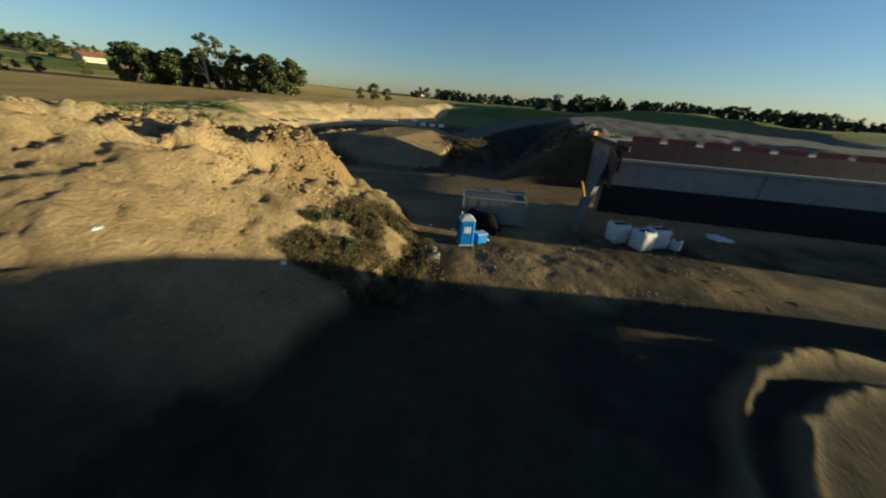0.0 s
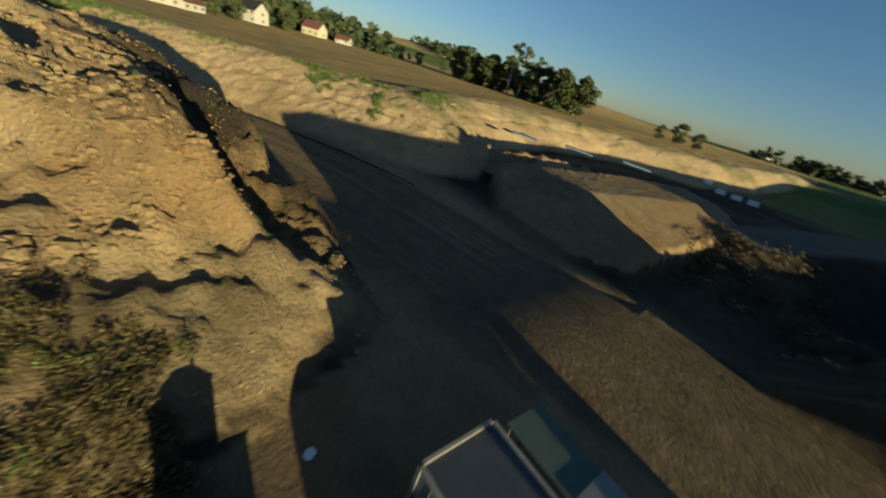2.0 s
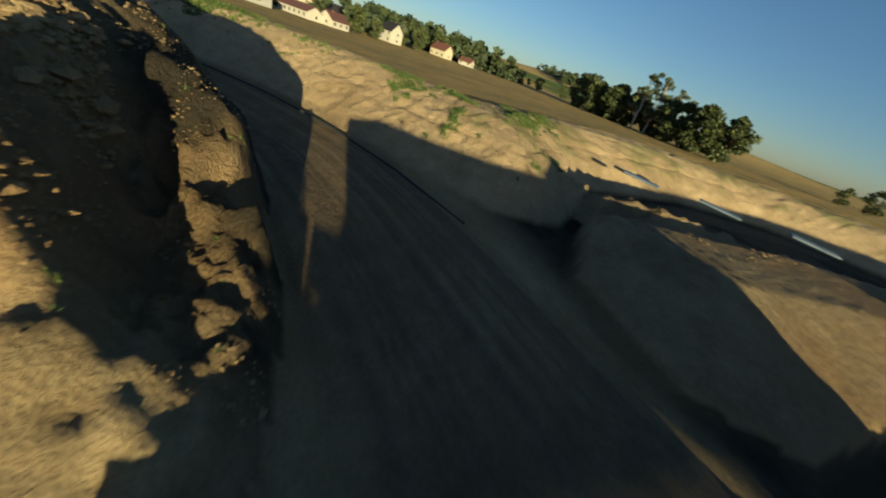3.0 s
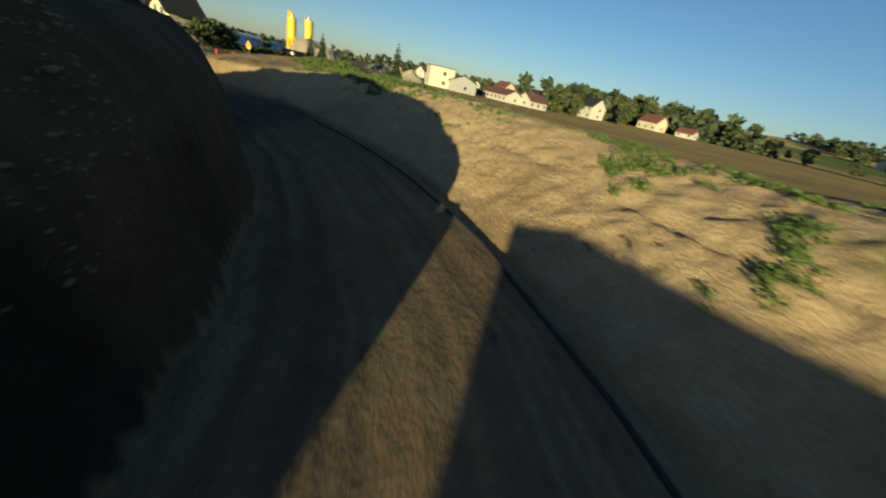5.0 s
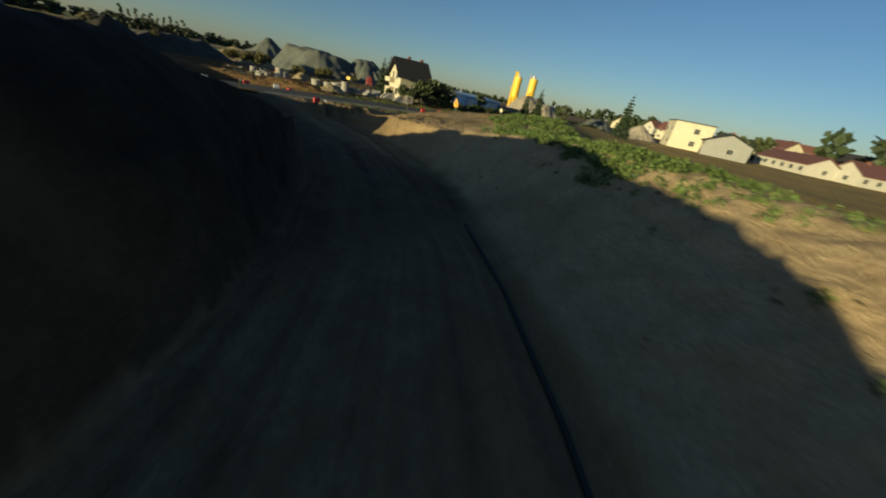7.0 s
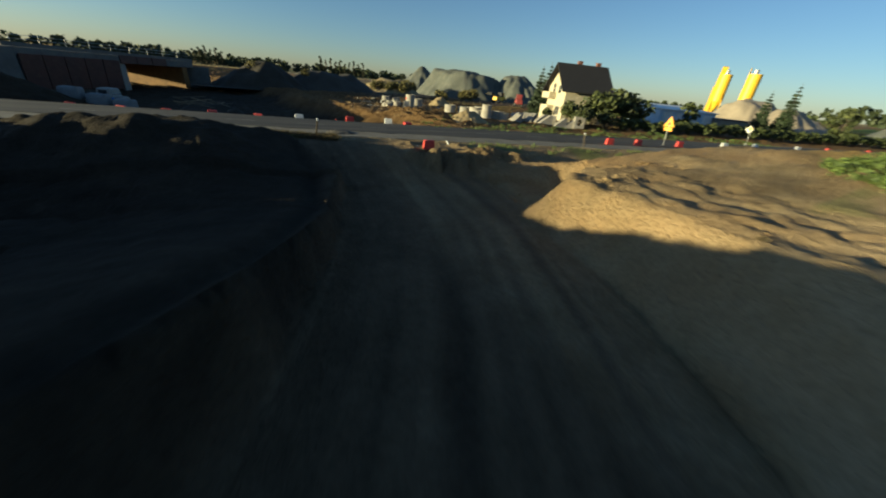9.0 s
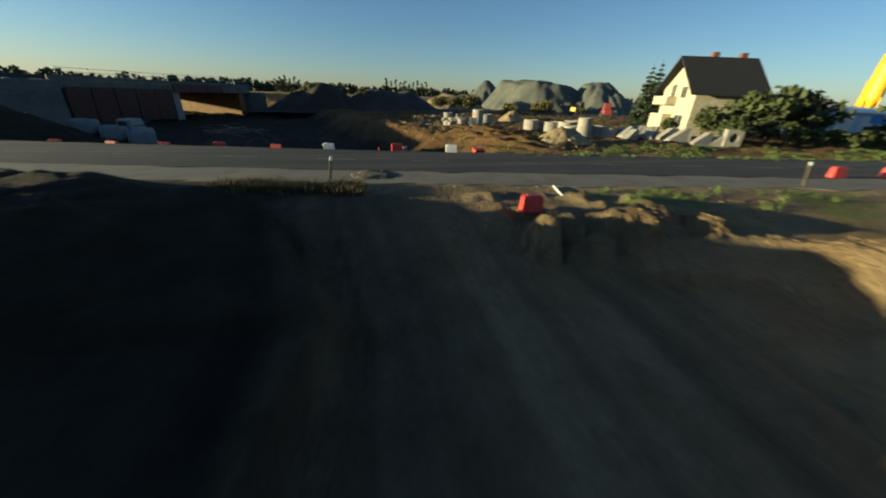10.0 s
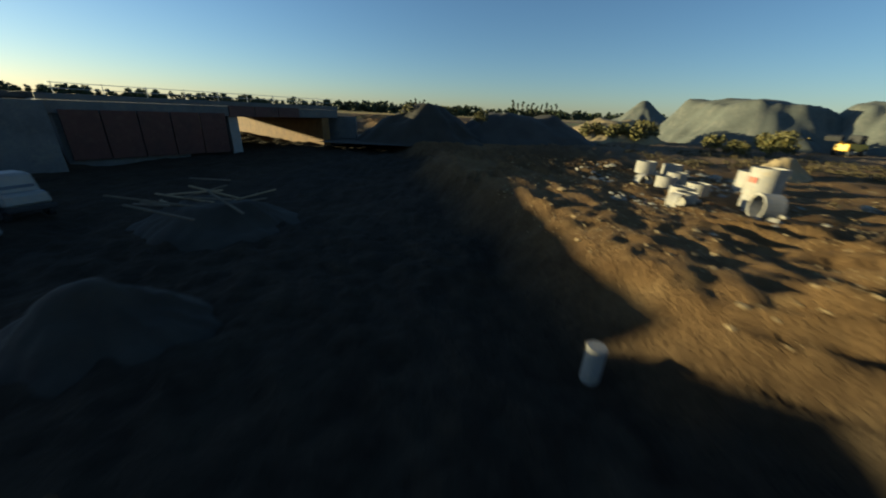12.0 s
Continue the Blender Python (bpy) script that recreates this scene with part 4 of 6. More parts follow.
def big_bag():
    th = thing("big_bag", (0, 0, 0), 0, "white woven bulk bag standing on the ground by the wall", "bulk bag", "bulk bags by the wall")
    bm = box(1.35, 1.35, 1.55, bevel=0.1, taper=(1.04, 1.04))
    bmesh.ops.subdivide_edges(bm, edges=bm.edges[:], cuts=2, use_grid_fill=True)
    for v in bm.verts:
        v.co += 0.07 * noise.noise_vector(v.co * 1.6)
    part("body", bm, BAG, th, soft=True)
    part("opening", box(0.95, 0.55, 0.03, (0, 0, 1.56)), TARP, th, "dark open mouth")
    for sx in (-0.6, 0.6):
        for sy in (-0.6, 0.6):
            part("loop", bar((sx, sy, 1.5), (sx * 0.8, sy * 0.8, 1.78), 0.035, 5), BAG, th)
    return th


bag = put(big_bag(), 15.4, 26.4, 10)
for x, y, a in ((16.9, 25.2, 16), (18.5, 25.8, 8)):
    copy_to(bag, x, y, a)
small = copy_to(bag, 19.9, 25.3, 40, 0, (0, 0), 0.55)
tagged(small, "small slumped white woven bag lying by the bulk bags")
sheet = thing("crumpled_sheet", (0, 0, 0), 0, "crumpled pale green plastic sheet on the ground", "plastic sheet")
part("sheet", lump(0.9, 3, 0.3, 0.6, 3), SHED_W, sheet)
put(sheet, 26, 28.5, 0)


# ---- water-filled road barriers ----
def barrier(material, label):
    th = thing("road_barrier", (0, 0, 0), 0, label, "road barrier", "barriers along the road")
    bm = bmesh.new()
    L, W, H = 0.82, 0.36, 0.64
    rings = [(0.0, L / 2, W / 2), (0.10, L / 2, W / 2), (0.15, L / 2 - 0.01, W / 2 - 0.015), (0.50, L / 2 - 0.03, 0.145), (0.60, L / 2 - 0.05, 0.125), (H, L / 2 - 0.08, 0.10)]
    loops = [[bm.verts.new((sx * a, sy * b, z)) for sx, sy in ((-1, -1), (1, -1), (1, 1), (-1, 1))] for z, a, b in rings]
    for lo, hi in zip(loops[:-1], loops[1:]):
        for i in range(4):
            bm.faces.new((lo[i], lo[(i + 1) % 4], hi[(i + 1) % 4], hi[i]))
    bm.faces.new(loops[-1])
    bm.faces.new(loops[0][::-1])
    part("shell", bm, material, th)
    for k in range(4):
        for s in (-1, 1):
            part("recess", box(0.075, 0.02, 0.34, (-0.24 + 0.16 * k, s * 0.163, 0.18), (s * 7, 0, 0)), material, th)
    part("filler_cap", tube(0.05, 0.05, 0.04, (0.2, 0, H), sides=10), material, th)
    part("coupling", tube(0.05, 0.05, 0.52, (L / 2 - 0.03, 0, 0.1), sides=8), material, th)
    return th


red_bar = barrier(RED, "red plastic water-filled barrier on the dusty roadside")
white_bar = barrier(WHITE, "white plastic water-filled barrier on the dusty roadside")
along = math.degrees(math.atan(ROAD_SLOPE))
first_used = set()
for kind, x, y, a in (("r", -35.6, -37.2, 4), ("r", -39.4, -36.4, -6), ("r", -43.0, -35.6, 3), ("r", -46.9, -34.6, 6), ("r", -50.9, -33.7, -3),
                      ("w", -54.7, -32.5, 2), ("r", -59.6, -31.1, 5), ("w", -63.5, -30.1, -3), ("r", -84.2, -18.5, 0), ("r", -88.1, -18.0, 5), ("r", -94.2, -17.2, 0),
                      ("w", -102.4, -16.7, 0), ("w", -108.6, -16.2, 3), ("w", -116, -14.6, 0), ("r", -122, -13.4, 0), ("r", -131, -11.8, 0)):
    src = red_bar if kind == "r" else white_bar
    if kind in first_used:
        copy_to(src, x, y, along + a, 0.03)
    else:
        put(src, x, y, along + a, 0.03)
        first_used.add(kind)
fallen = copy_to(red_bar, -65.9, -30.3, along + 20, 0.25, (75, 0))
tagged(fallen, "red plastic barrier lying on its side on the sand")
lone = copy_to(red_bar, -62.3, -15.9, along + 8, 0.0)
tagged(lone, "red plastic barrier standing on the loose sand by the ramp")


# ---- concrete well rings and blocks ----
def ring(r, h, label, wall=0.12):
    th = thing("concrete_ring", (0, 0, 0), 0, label, "concrete ring", "concrete well rings")
    bm = bmesh.new()
    n = 24
    loops = []
    for z, q in ((0, r), (h, r), (h, r - wall), (0, r - wall)):
        loops.append([bm.verts.new((q * math.cos(2 * math.pi * i / n), q * math.sin(2 * math.pi * i / n), z)) for i in range(n)])
    for k in range(4):
        lo, hi = loops[k], loops[(k + 1) % 4]
        for i in range(n):
            bm.faces.new((lo[i], lo[(i + 1) % n], hi[(i + 1) % n], hi[i]))
    part("shell", bm, PALE_CONCRETE, th)
    lip = bmesh.new()
    tube(r + 0.015, r + 0.015, 0.06, (0, 0, h * 0.94 - 0.03), sides=24, bm=lip, caps=False)
    part("joint_lip", lip, PALE_CONCRETE, th)
    return th


tall_ring = put(ring(0.75, 2.1, "tall pale concrete ring with faded red marking standing on sand"), -73.7, -51.6, 0)
part("marking", box(0.02, 0.5, 0.28, (0.75, 0.05, 1.35)), simple("faded_red_paint", (0.5, 0.12, 0.08), 0.8), tall_ring, "faded red painted shape")
wide = put(ring(0.85, 1.1, "pale concrete well ring standing on sand"), -77.3, -43.3, 0)
for x, y, s, lift in ((-79.5, -42.6, 1.25, 0), (-80.3, -40.6, 1.1, 0), (-81.8, -41.6, 1.15, 0), (-79.6, -38.7, 0.8, 0), (-80.6, -37.9, 0.95, 0), (-80.6, -37.9, 0.8, 1.0),
                      (-82.6, -38.6, 1.0, 0), (-83.5, -37.6, 1.0, 0), (-76.6, -55.8, 1.15, 0), (-72.2, -54.2, 0.7, 0), (-70.6, -53.0, 0.75, 0), (-71.6, -56.6, 0.7, 0),
                      (-73.2, -58.2, 0.75, 0), (-71.9, -60.2, 0.8, 0), (-74.2, -60.8, 0.8, 0), (-70.0, -51.6, 0.6, 0)):
    copy_to(wide, x, y, 17 * x, lift - 0.03, (0, 0), s)
for x, y, a, s in ((-69.2, -50.6, 30, 0.5), (-72.6, -49.2, 80, 0.75), (-70.8, -57.5, 10, 0.6), (-84.6, -39.2, 60, 0.7), (-85.6, -37.2, 20, 0.7)):
    tagged(copy_to(wide, x, y, a, 0.45 * s, (90, 0), s), "pale concrete ring lying on its side")


def wedge_block():
    """Concrete edge element: a slanting triangular block."""
    th = thing("concrete_block", (0, 0, 0), 0, "pale slanting concrete element stacked on the grass", "concrete block", "stacked concrete elements")
    part("block", slab([(-0.9, 0, 0), (0.9, 0, 0), (0.9, 0, 0.25), (-0.5, 0, 1.25), (-0.9, 0, 1.25)], 0.7, (0, 1, 0)), PALE_CONCRETE, th)
    part("foot", box(2.0, 0.9, 0.12, (0, 0.35, 0), bevel=0.02), PALE_CONCRETE, th)
    return th


wedge = put(wedge_block(), -84.0, -35.4, 12)
for k in range(9):
    copy_to(wedge, -84.8 - 0.55 * k + 0.3 * math.sin(5 * k), -36.8 + 0.42 * k + 0.5 * math.sin(3 * k), 12 + 40 * math.sin(7 * k), 0, (0, 0), 0.9)
for x, y, a in ((-87.0, -32.4, -15), (-88.8, -31.4, -12), (-90.4, -30.9, -20)):
    copy_to(wedge, x, y, a, 0, (0, 0), 0.95)
culvert = thing("culvert_block", (0, 0, 0), 0, "square pale concrete culvert piece with a round hole", "concrete block")
bm = bmesh.new()
n = 24
outer, inner = [], []
for i in range(n):
    a = 2 * math.pi * i / n + math.pi / 4
    k = 0.75 / max(abs(math.cos(a)), abs(math.sin(a)))
    outer.append((k * math.cos(a), 0.75 + k * math.sin(a)))
    inner.append((0.42 * math.cos(a), 0.75 + 0.42 * math.sin(a)))
for i in range(n):
    j = (i + 1) % n
    slab([(outer[i][0], 0, outer[i][1]), (outer[j][0], 0, outer[j][1]), (inner[j][0], 0, inner[j][1]), (inner[i][0], 0, inner[i][1])], 0.5, (0, 1, 0), bm)
part("block", bm, PALE_CONCRETE, culvert)
put(culvert, -91.2, -30.2, -20)


# ---- blocks, van and timber south of the road ----
def kerb_block():
    th = thing("concrete_block", (0, 0, 0), 0, "large grey bulk bag of building material in the shade", "bulk bag", "grey bags in a row")
    bm = box(1.9, 1.3, 1.25, bevel=0.12, taper=(0.92, 0.86))
    bmesh.ops.subdivide_edges(bm, edges=bm.edges[:], cuts=2, use_grid_fill=True)
    for v in bm.verts:
        v.co += 0.06 * noise.noise_vector(v.co * 1.3)
    part("body", bm, GREY_BAG, th, soft=True)
    part("seam", box(1.7, 0.04, 0.04, (0, -0.62, 1.0)), CONCRETE, th)
    return th


kb = put(kerb_block(), -37.4, -44.9, along + 4, 0.1)
kb.name = "material_bag"
for x, y in ((-35.1, -45.4), (-32.8, -45.9)):
    copy_to(kb, x, y, along + 3).name = "material_bag"


def van():
    th = thing("van", (0, 0, 0), 0, "pale grey and blue flatbed van parked behind the bags", "van")
    body = part("cab", box(1.9, 1.9, 1.35, (0, 0, 0.85), bevel=0.12, taper=(0.72, 0.86)), PANEL, th)
    part("windscreen", box(0.06, 1.45, 0.6, (0.82, 0, 1.5), (0, -22, 0)), GLASS, body)
    for s in (-1, 1):
        part("side_window", box(0.8, 0.04, 0.5, (-0.05, s * 0.88, 1.5)), GLASS, body)
    part("bonnet", box(0.9, 1.8, 0.6, (1.2, 0, 0.75), bevel=0.12, taper=(0.8, 0.92)), PANEL, th)
    part("stripe", box(1.6, 1.93, 0.3, (0.1, 0, 0.95)), BLUE, th, "blue side stripe")
    part("flatbed", box(3.2, 1.95, 0.45, (-2.6, 0, 0.75), bevel=0.03), STEEL, th)
    part("bumper", box(0.2, 1.85, 0.25, (1.7, 0, 0.5), bevel=0.04), TYRE, th)
    for x in (1.05, -2.9):
        for s in (-1, 1):
            w = part("wheel", tube(0.36, 0.36, 0.24, (x, s * 0.8 + 0.12, 0.36), (90, 0, 0), 18), TYRE, th)
            part("rim", tube(0.2, 0.2, 0.27, (x, s * 0.8 + 0.135, 0.36), (90, 0, 0), 12), STEEL, w)
    return th


put(van(), -35.2, -48.2, 165)
for k in range(14):
    rng = random.Random(k)
    beam = thing("timber_beam", (0, 0, 0), 0, "weathered timber beam on a heap of site waste", "timber", "waste timber")
    part("beam", box(rng.uniform(2.2, 4.6), 0.12, 0.08, bevel=0.008), WOOD_OLD if k % 3 else WOOD, beam)
    put(beam, -44.0 + rng.uniform(-2.6, 2.2), -50.2 + rng.uniform(-3.4, 3.4), rng.uniform(-30, 40), 0.9 + rng.random() * 0.7, (rng.uniform(-12, 12), rng.uniform(-16, 16)))
stub = thing("concrete_stub", (0, 0, 0), 0, "short pale concrete post set in the sand", "post")
part("post", tube(0.24, 0.24, 1.15, (0, 0, -0.2), sides=16), PALE_CONCRETE, stub)
part("cap", tube(0.26, 0.24, 0.05, (0, 0, 0.95), sides=16), PALE_CONCRETE, stub)
put(stub, -61.7, -40.2, 0)


stake = thing("survey_stake", (0, 0, 0), 0, "thin stake with an orange-red head among the barriers", "stake")
part("shaft", box(0.05, 0.05, 0.55, (0, 0, -0.1), bevel=0.006), WOOD, stake)
part("head", box(0.056, 0.056, 0.2, (0, 0, 0.42), bevel=0.006), RED, stake, "orange-red painted head")
put(stake, -58.4, -32.3, 20, 0, (0, 6))
board = thing("plastic_board", (0, 0, 0), 0, "white plastic board lying on the rutted sand", "board")
part("board", box(0.9, 0.35, 0.05, bevel=0.012), WHITE, board)
put(board, -64.65, -36.7, 25, 0.06)
spill = thing("dirt_spill", (0, 0, 0), 0, "low fan of grey dirt spilled on the shoulder by the post", "dirt")
bm = lump(1.0, 61, 0.05, 0.5, 4)
for v in bm.verts:
    v.co.z += 0.015 * noise.noise(v.co * 6)
part("fan", bm, simple("loose_dirt", (0.085, 0.070, 0.050), 0.95, 0, 0.35, 2.0, None, 0.5, 12), spill, soft=True, m=pose(0, 0, 0, 0, 0, 15))
part("crest", lump(0.5, 63, 0.16, 0.6, 3), DARK_EARTH, spill, soft=True, m=pose(0.2, -0.5, 0.0))
put(spill, -57.3, -22.6, 0, 0.06)


# ---- roadside posts and signs ----
def post(x, y, h, lean, label):
    th = thing("marker_post", (0, 0, 0), 0, label, "post")
    part("shaft", box(0.12, 0.07, h, bevel=0.01), WOOD_OLD, th)
    part("head", box(0.125, 0.075, 0.18, (0, 0, h - 0.18), bevel=0.01), WHITE, th, "white head")
    return put(th, x, y, along, 0, lean)


post(-55.1, -21.0, 1.25, (0, -8), "weathered roadside marker post leaning beside the shoulder")
post(-79.2, -17.2, 1.3, (0, 10), "weathered roadside marker post leaning in the verge")


def sign(shape, x, y, h, lean):
    th = thing("road_sign", (0, 0, 0), 0, "orange triangular warning sign on a grey pole" if shape == "tri" else "pale diamond priority sign with a yellow middle on a grey pole", "road sign")
    part("pole", tube(0.04, 0.04, h, (0, 0, -0.2), sides=10), STEEL, th)
    if shape == "tri":
        part("plate", slab([(0, -0.62, h - 1.15), (0, 0.62, h - 1.15), (0, 0, h - 0.05)], 0.03, (1, 0, 0)), SIGN_O, th)
        part("pictogram", slab([(0.034, -0.2, h - 1.0), (0.034, 0.2, h - 1.0), (0.034, 0, h - 0.5)], 0.004, (1, 0, 0)), TYRE, th, "black pictogram")
        part("lower_plate", box(0.03, 0.9, 0.4, (0.015, 0, h - 1.62)), SIGN_O, th)
    else:
        part("plate", box(0.03, 0.62, 0.62, (0.02, 0, h - 0.75), (45, 0, 0)), WHITE, th)
        part("centre", box(0.012, 0.4, 0.4, (0.04, 0, h - 0.62), (45, 0, 0)), YELLOW, th, "yellow middle")
    return put(th, x, y, 0, 0, lean)


sign("tri", -92.5, -18.0, 3.3, (0, 4))
sign("dia", -107.0, -16.6, 2.9, (0, 5))
pipe = thing("plastic_pipe", (0, 0, 0), 0, "white plastic pipe lying on the sand", "pipe")
part("pipe", bar((-0.85, 0, 0.05), (0.85, 0, 0.05), 0.05, 8), WHITE, pipe)
put(pipe, -65.0, -18.3, 70)

# ---- the steep-roofed house by the road ----
def window_on(parent, x, y, z, w, h, turn):
    fr = part("window", box(w, 0.08, h, bevel=0.01), WHITE_WALL, parent, m=pose(x, y, z, 0, 0, turn))
    part("pane", box(w - 0.16, 0.05, h - 0.16, (0, -0.03, 0.08)), GLASS, fr)
    part("mullion", box(0.06, 0.06, h - 0.16, (0, -0.035, 0.08)), WHITE_WALL, fr)
    return fr


def steep_house():
    """Gable end faces local -x; the ridge runs along x."""
    th = thing("house", (0, 0, 0), 0, "cream rendered house with a steep dark tiled roof and balcony", "house")
    L, W, E, R = 7.6, 7.3, 5.4, 8.9
    walls = slab([(0, -W / 2, 0), (0, W / 2, 0), (0, W / 2, E), (0, 0, R - 0.5), (0, -W / 2, E)], L, (1, 0, 0))
    part("wall", walls, RENDER_W, th)
    for s in (-1, 1):
        k = Vector((0, s * (W / 2 + 0.75), E - 0.75))
        part("roof", slab([(-1.0, k.y, k.z), (L + 0.7, k.y, k.z), (L + 0.7, 0, R), (-1.0, 0, R)], 0.22, (0, 0, 1)), ROOF_D, th)
    for x in (3.2, 6.6):
        part("chimney", box(0.75, 0.6, 1.5, (x, 0.4, R - 0.75), bevel=0.02), CHIMNEY, th)
    for (y, z, w, h) in ((-1.5, 0.9, 1.9, 1.5), (1.9, 0.9, 1.3, 1.4), (-1.2, 4.3, 1.2, 1.4), (1.2, 4.0, 1.0, 2.0)):
        window_on(th, -0.03, y, z, w, h, -90)
    bal = part("balcony", box(1.3, 3.4, 0.18, (-0.65, 1.75, 3.5)), RENDER_W, th)
    part("balustrade", box(0.12, 3.4, 0.85, (-1.24, 1.75, 3.68), bevel=0.02), RENDER_W, bal)
    part("balustrade", box(1.2, 0.12, 0.85, (-0.65, 0.11, 3.68), bevel=0.02), RENDER_W, bal)
    part("porch", box(1.2, 3.2, 2.4, (-0.62, 1.8, 0), bevel=0.03), RENDER_W, th)
    for x in (2.2, 4.7, 7.2):
        window_on(th, x, -W / 2 - 0.03, 0.9, 1.3, 1.4, 0)
    return th


put(steep_house(), -98.0, -43.3, 161)


def plain_house(wall_mat, roof_mat, L, W, E, R, label, flat=False):
    th = thing("house", (0, 0, 0), 0, label, "house")
    if flat:
        part("wall", box(L, W, E, bevel=0.02), wall_mat, th)
        part("roof", box(L + 0.4, W + 0.4, 0.25, (0, 0, E), bevel=0.02), roof_mat, th)
    else:
        part("wall", slab([(-L / 2, -W / 2, 0), (-L / 2, W / 2, 0), (-L / 2, W / 2, E), (-L / 2, 0, R - 0.2), (-L / 2, -W / 2, E)], L, (1, 0, 0)), wall_mat, th)
        for s in (-1, 1):
            part("roof", slab([(-L / 2 - 0.5, s * (W / 2 + 0.5), E - 0.5 * (R - E) / (W / 2)), (L / 2 + 0.5, s * (W / 2 + 0.5), E - 0.5 * (R - E) / (W / 2)), (L / 2 + 0.5, 0, R), (-L / 2 - 0.5, 0, R)], 0.2, (0, 0, 1)), roof_mat, th)
        part("chimney", box(0.7, 0.7, 1.4, (L * 0.15, 0.5, R - 0.8)), CHIMNEY, th)
    floors = 2 if E > 4.5 else 1
    for f in range(floors):
        for k in range(max(2, int(L // 3.2))):
            x = -L / 2 + 1.6 + k * (L - 3.2) / max(1, int(L // 3.2) - 1)
            for s in (-1, 1):
                window_on(th, x, s * (W / 2 + 0.02), 0.9 + 2.9 * f, 1.3, 1.3, 0 if s < 0 else 180)
        for s in (-1, 1):
            window_on(th, s * (L / 2 + 0.02), 0.8, 0.9 + 2.9 * f, 1.3, 1.3, 90 if s > 0 else -90)
    return th


put(plain_house(RENDER_Y, PANEL_DARK, 9.0, 8.6, 6.2, 6.6, "yellow two-storey cube house with a flat roof", True), -149, 13.5, 20)
put(plain_house(WHITE_WALL, ROOF_B, 20, 9, 3.0, 5.4, "long white bungalow with a brown tiled roof"), -160, 36.5, 35, 0, (0, 0), 0.8)
put(plain_house(WHITE_WALL, ROOF_B, 11, 9, 3.0, 6.0, "white gabled bungalow with a brown tiled roof"), -157, 48, -50, 0, (0, 0), 0.8)
put(plain_house(PANEL, ROOF_D, 14, 9, 3.2, 5.2, "grey house with a dark roof beside the cube house"), -147, 22, 10)
put(plain_house(WHITE_WALL, ROOF_D, 9, 9, 5.6, 9.6, "tall white house with a black roof among trees"), -182, 76, 30, 0, (0, 0), 0.85)
put(plain_house(RENDER_W, ROOF_R, 12, 9, 4.2, 8.0, "cream house with a red tiled roof beside trees"), -191, 106, 30, 0, (0, 0), 0.8)
put(plain_house(WHITE_WALL, ROOF_R, 9, 7, 2.6, 5.0, "low outbuilding with a red tiled roof"), -181, 117, 40, 0, (0, 0), 0.75)
for k, (x, y) in enumerate(((-245, 20), (-262, 38), (-258, 62), (-285, 50), (-300, 15), (-290, -10), (-320, 75), (-250, -5), (-340, 30), (-330, -30), (-300, -45))):
    put(plain_house((WHITE_WALL, RENDER_W, RENDER_Y)[k % 3], (ROOF_R, ROOF_B, ROOF_D)[k % 3], 11 + k % 3, 9, 3.2 + 1.6 * (k % 2), 7.5 + k % 2, "far village house with a tiled roof"), x, y, 37 * k, 1.0)
for x, y in ((120, 640), (60, 560), (-40, 620), (-280, 300), (160, 700)):
    put(plain_house(WHITE_WALL, ROOF_R, 16, 10, 4, 7.5, "far white farm building with a red roof"), x, y, x)

# ---- sheds, silos and stockpiles ----
shed = thing("shed", (0, 0, 0), 0, "pale blue and white sheet-metal shed behind the hedge", "shed")
part("wall", box(15, 8, 3.3, bevel=0.02), SHED_BLUE, shed)
part("roof", slab([(-7.8, -4.4, 3.3), (7.8, -4.4, 3.3), (7.8, 4.4, 4.1), (-7.8, 4.4, 4.1)], 0.15), SHED_W, shed)
for k in range(4):
    part("panel", box(2.4, 0.06, 2.6, (-5.4 + 3.6 * k, -4.03, 0.3)), SHED_W, shed)
part("sign_board", box(3.2, 0.06, 1.0, (0, -4.08, 2.1)), BLUE, shed, "blue board with unreadable bars")
put(shed, -128, -41, 172)
shed2 = thing("shed", (0, 0, 0), 0, "low grey glazed shed behind the hedge", "shed")
part("wall", box(9, 6, 2.5, bevel=0.02), PANEL, shed2)
part("roof", box(9.6, 6.6, 0.2, (0, 0, 2.5)), PANEL_DARK, shed2)
for k in range(4):
    part("pane", box(1.7, 0.06, 1.2, (-3.2 + 2.1 * k, 3.03, 0.9)), GLASS, shed2)
put(shed2, -139, -37, 172)
tent = thing("hall", (0, 0, 0), 0, "long hall with a pale blue sheet roof among far trees", "hall")
part("wall", box(70, 16, 2.6), SHED_W, tent)
for s in (-1, 1):
    part("roof", slab([(-36, s * 8.8, 2.4), (36, s * 8.8, 2.4), (36, 0, 5.4), (-36, 0, 5.4)], 0.25), SHED_BLUE, tent)
put(tent, 139, 91.5, -48, -2.6)


def silo(h, lean):
    th = thing("silo", (0, 0, 0), 0, "yellow cement silo with a grey top on a steel frame", "silo", "cement silos")
    part("tank", tube(2.0, 2.0, h, (0, 0, 7), sides=24), YELLOW, th, soft=False)
    part("hopper", tube(0.4, 2.0, 3.4, (0, 0, 3.6), sides=24), YELLOW, th)
    part("filter", tube(0.7, 0.7, 1.4, (0.4, 0, 7 + h), sides=14), STEEL, th, "grey filter housing")
    for sx in (-1.5, 1.5):
        for sy in (-1.5, 1.5):
            part("leg", box(0.25, 0.25, 7.6, (sx, sy, 0)), YELLOW, th)
    part("ladder", box(0.5, 0.12, h + 4, (0, -2.1, 5)), YELLOW, th)
    return th


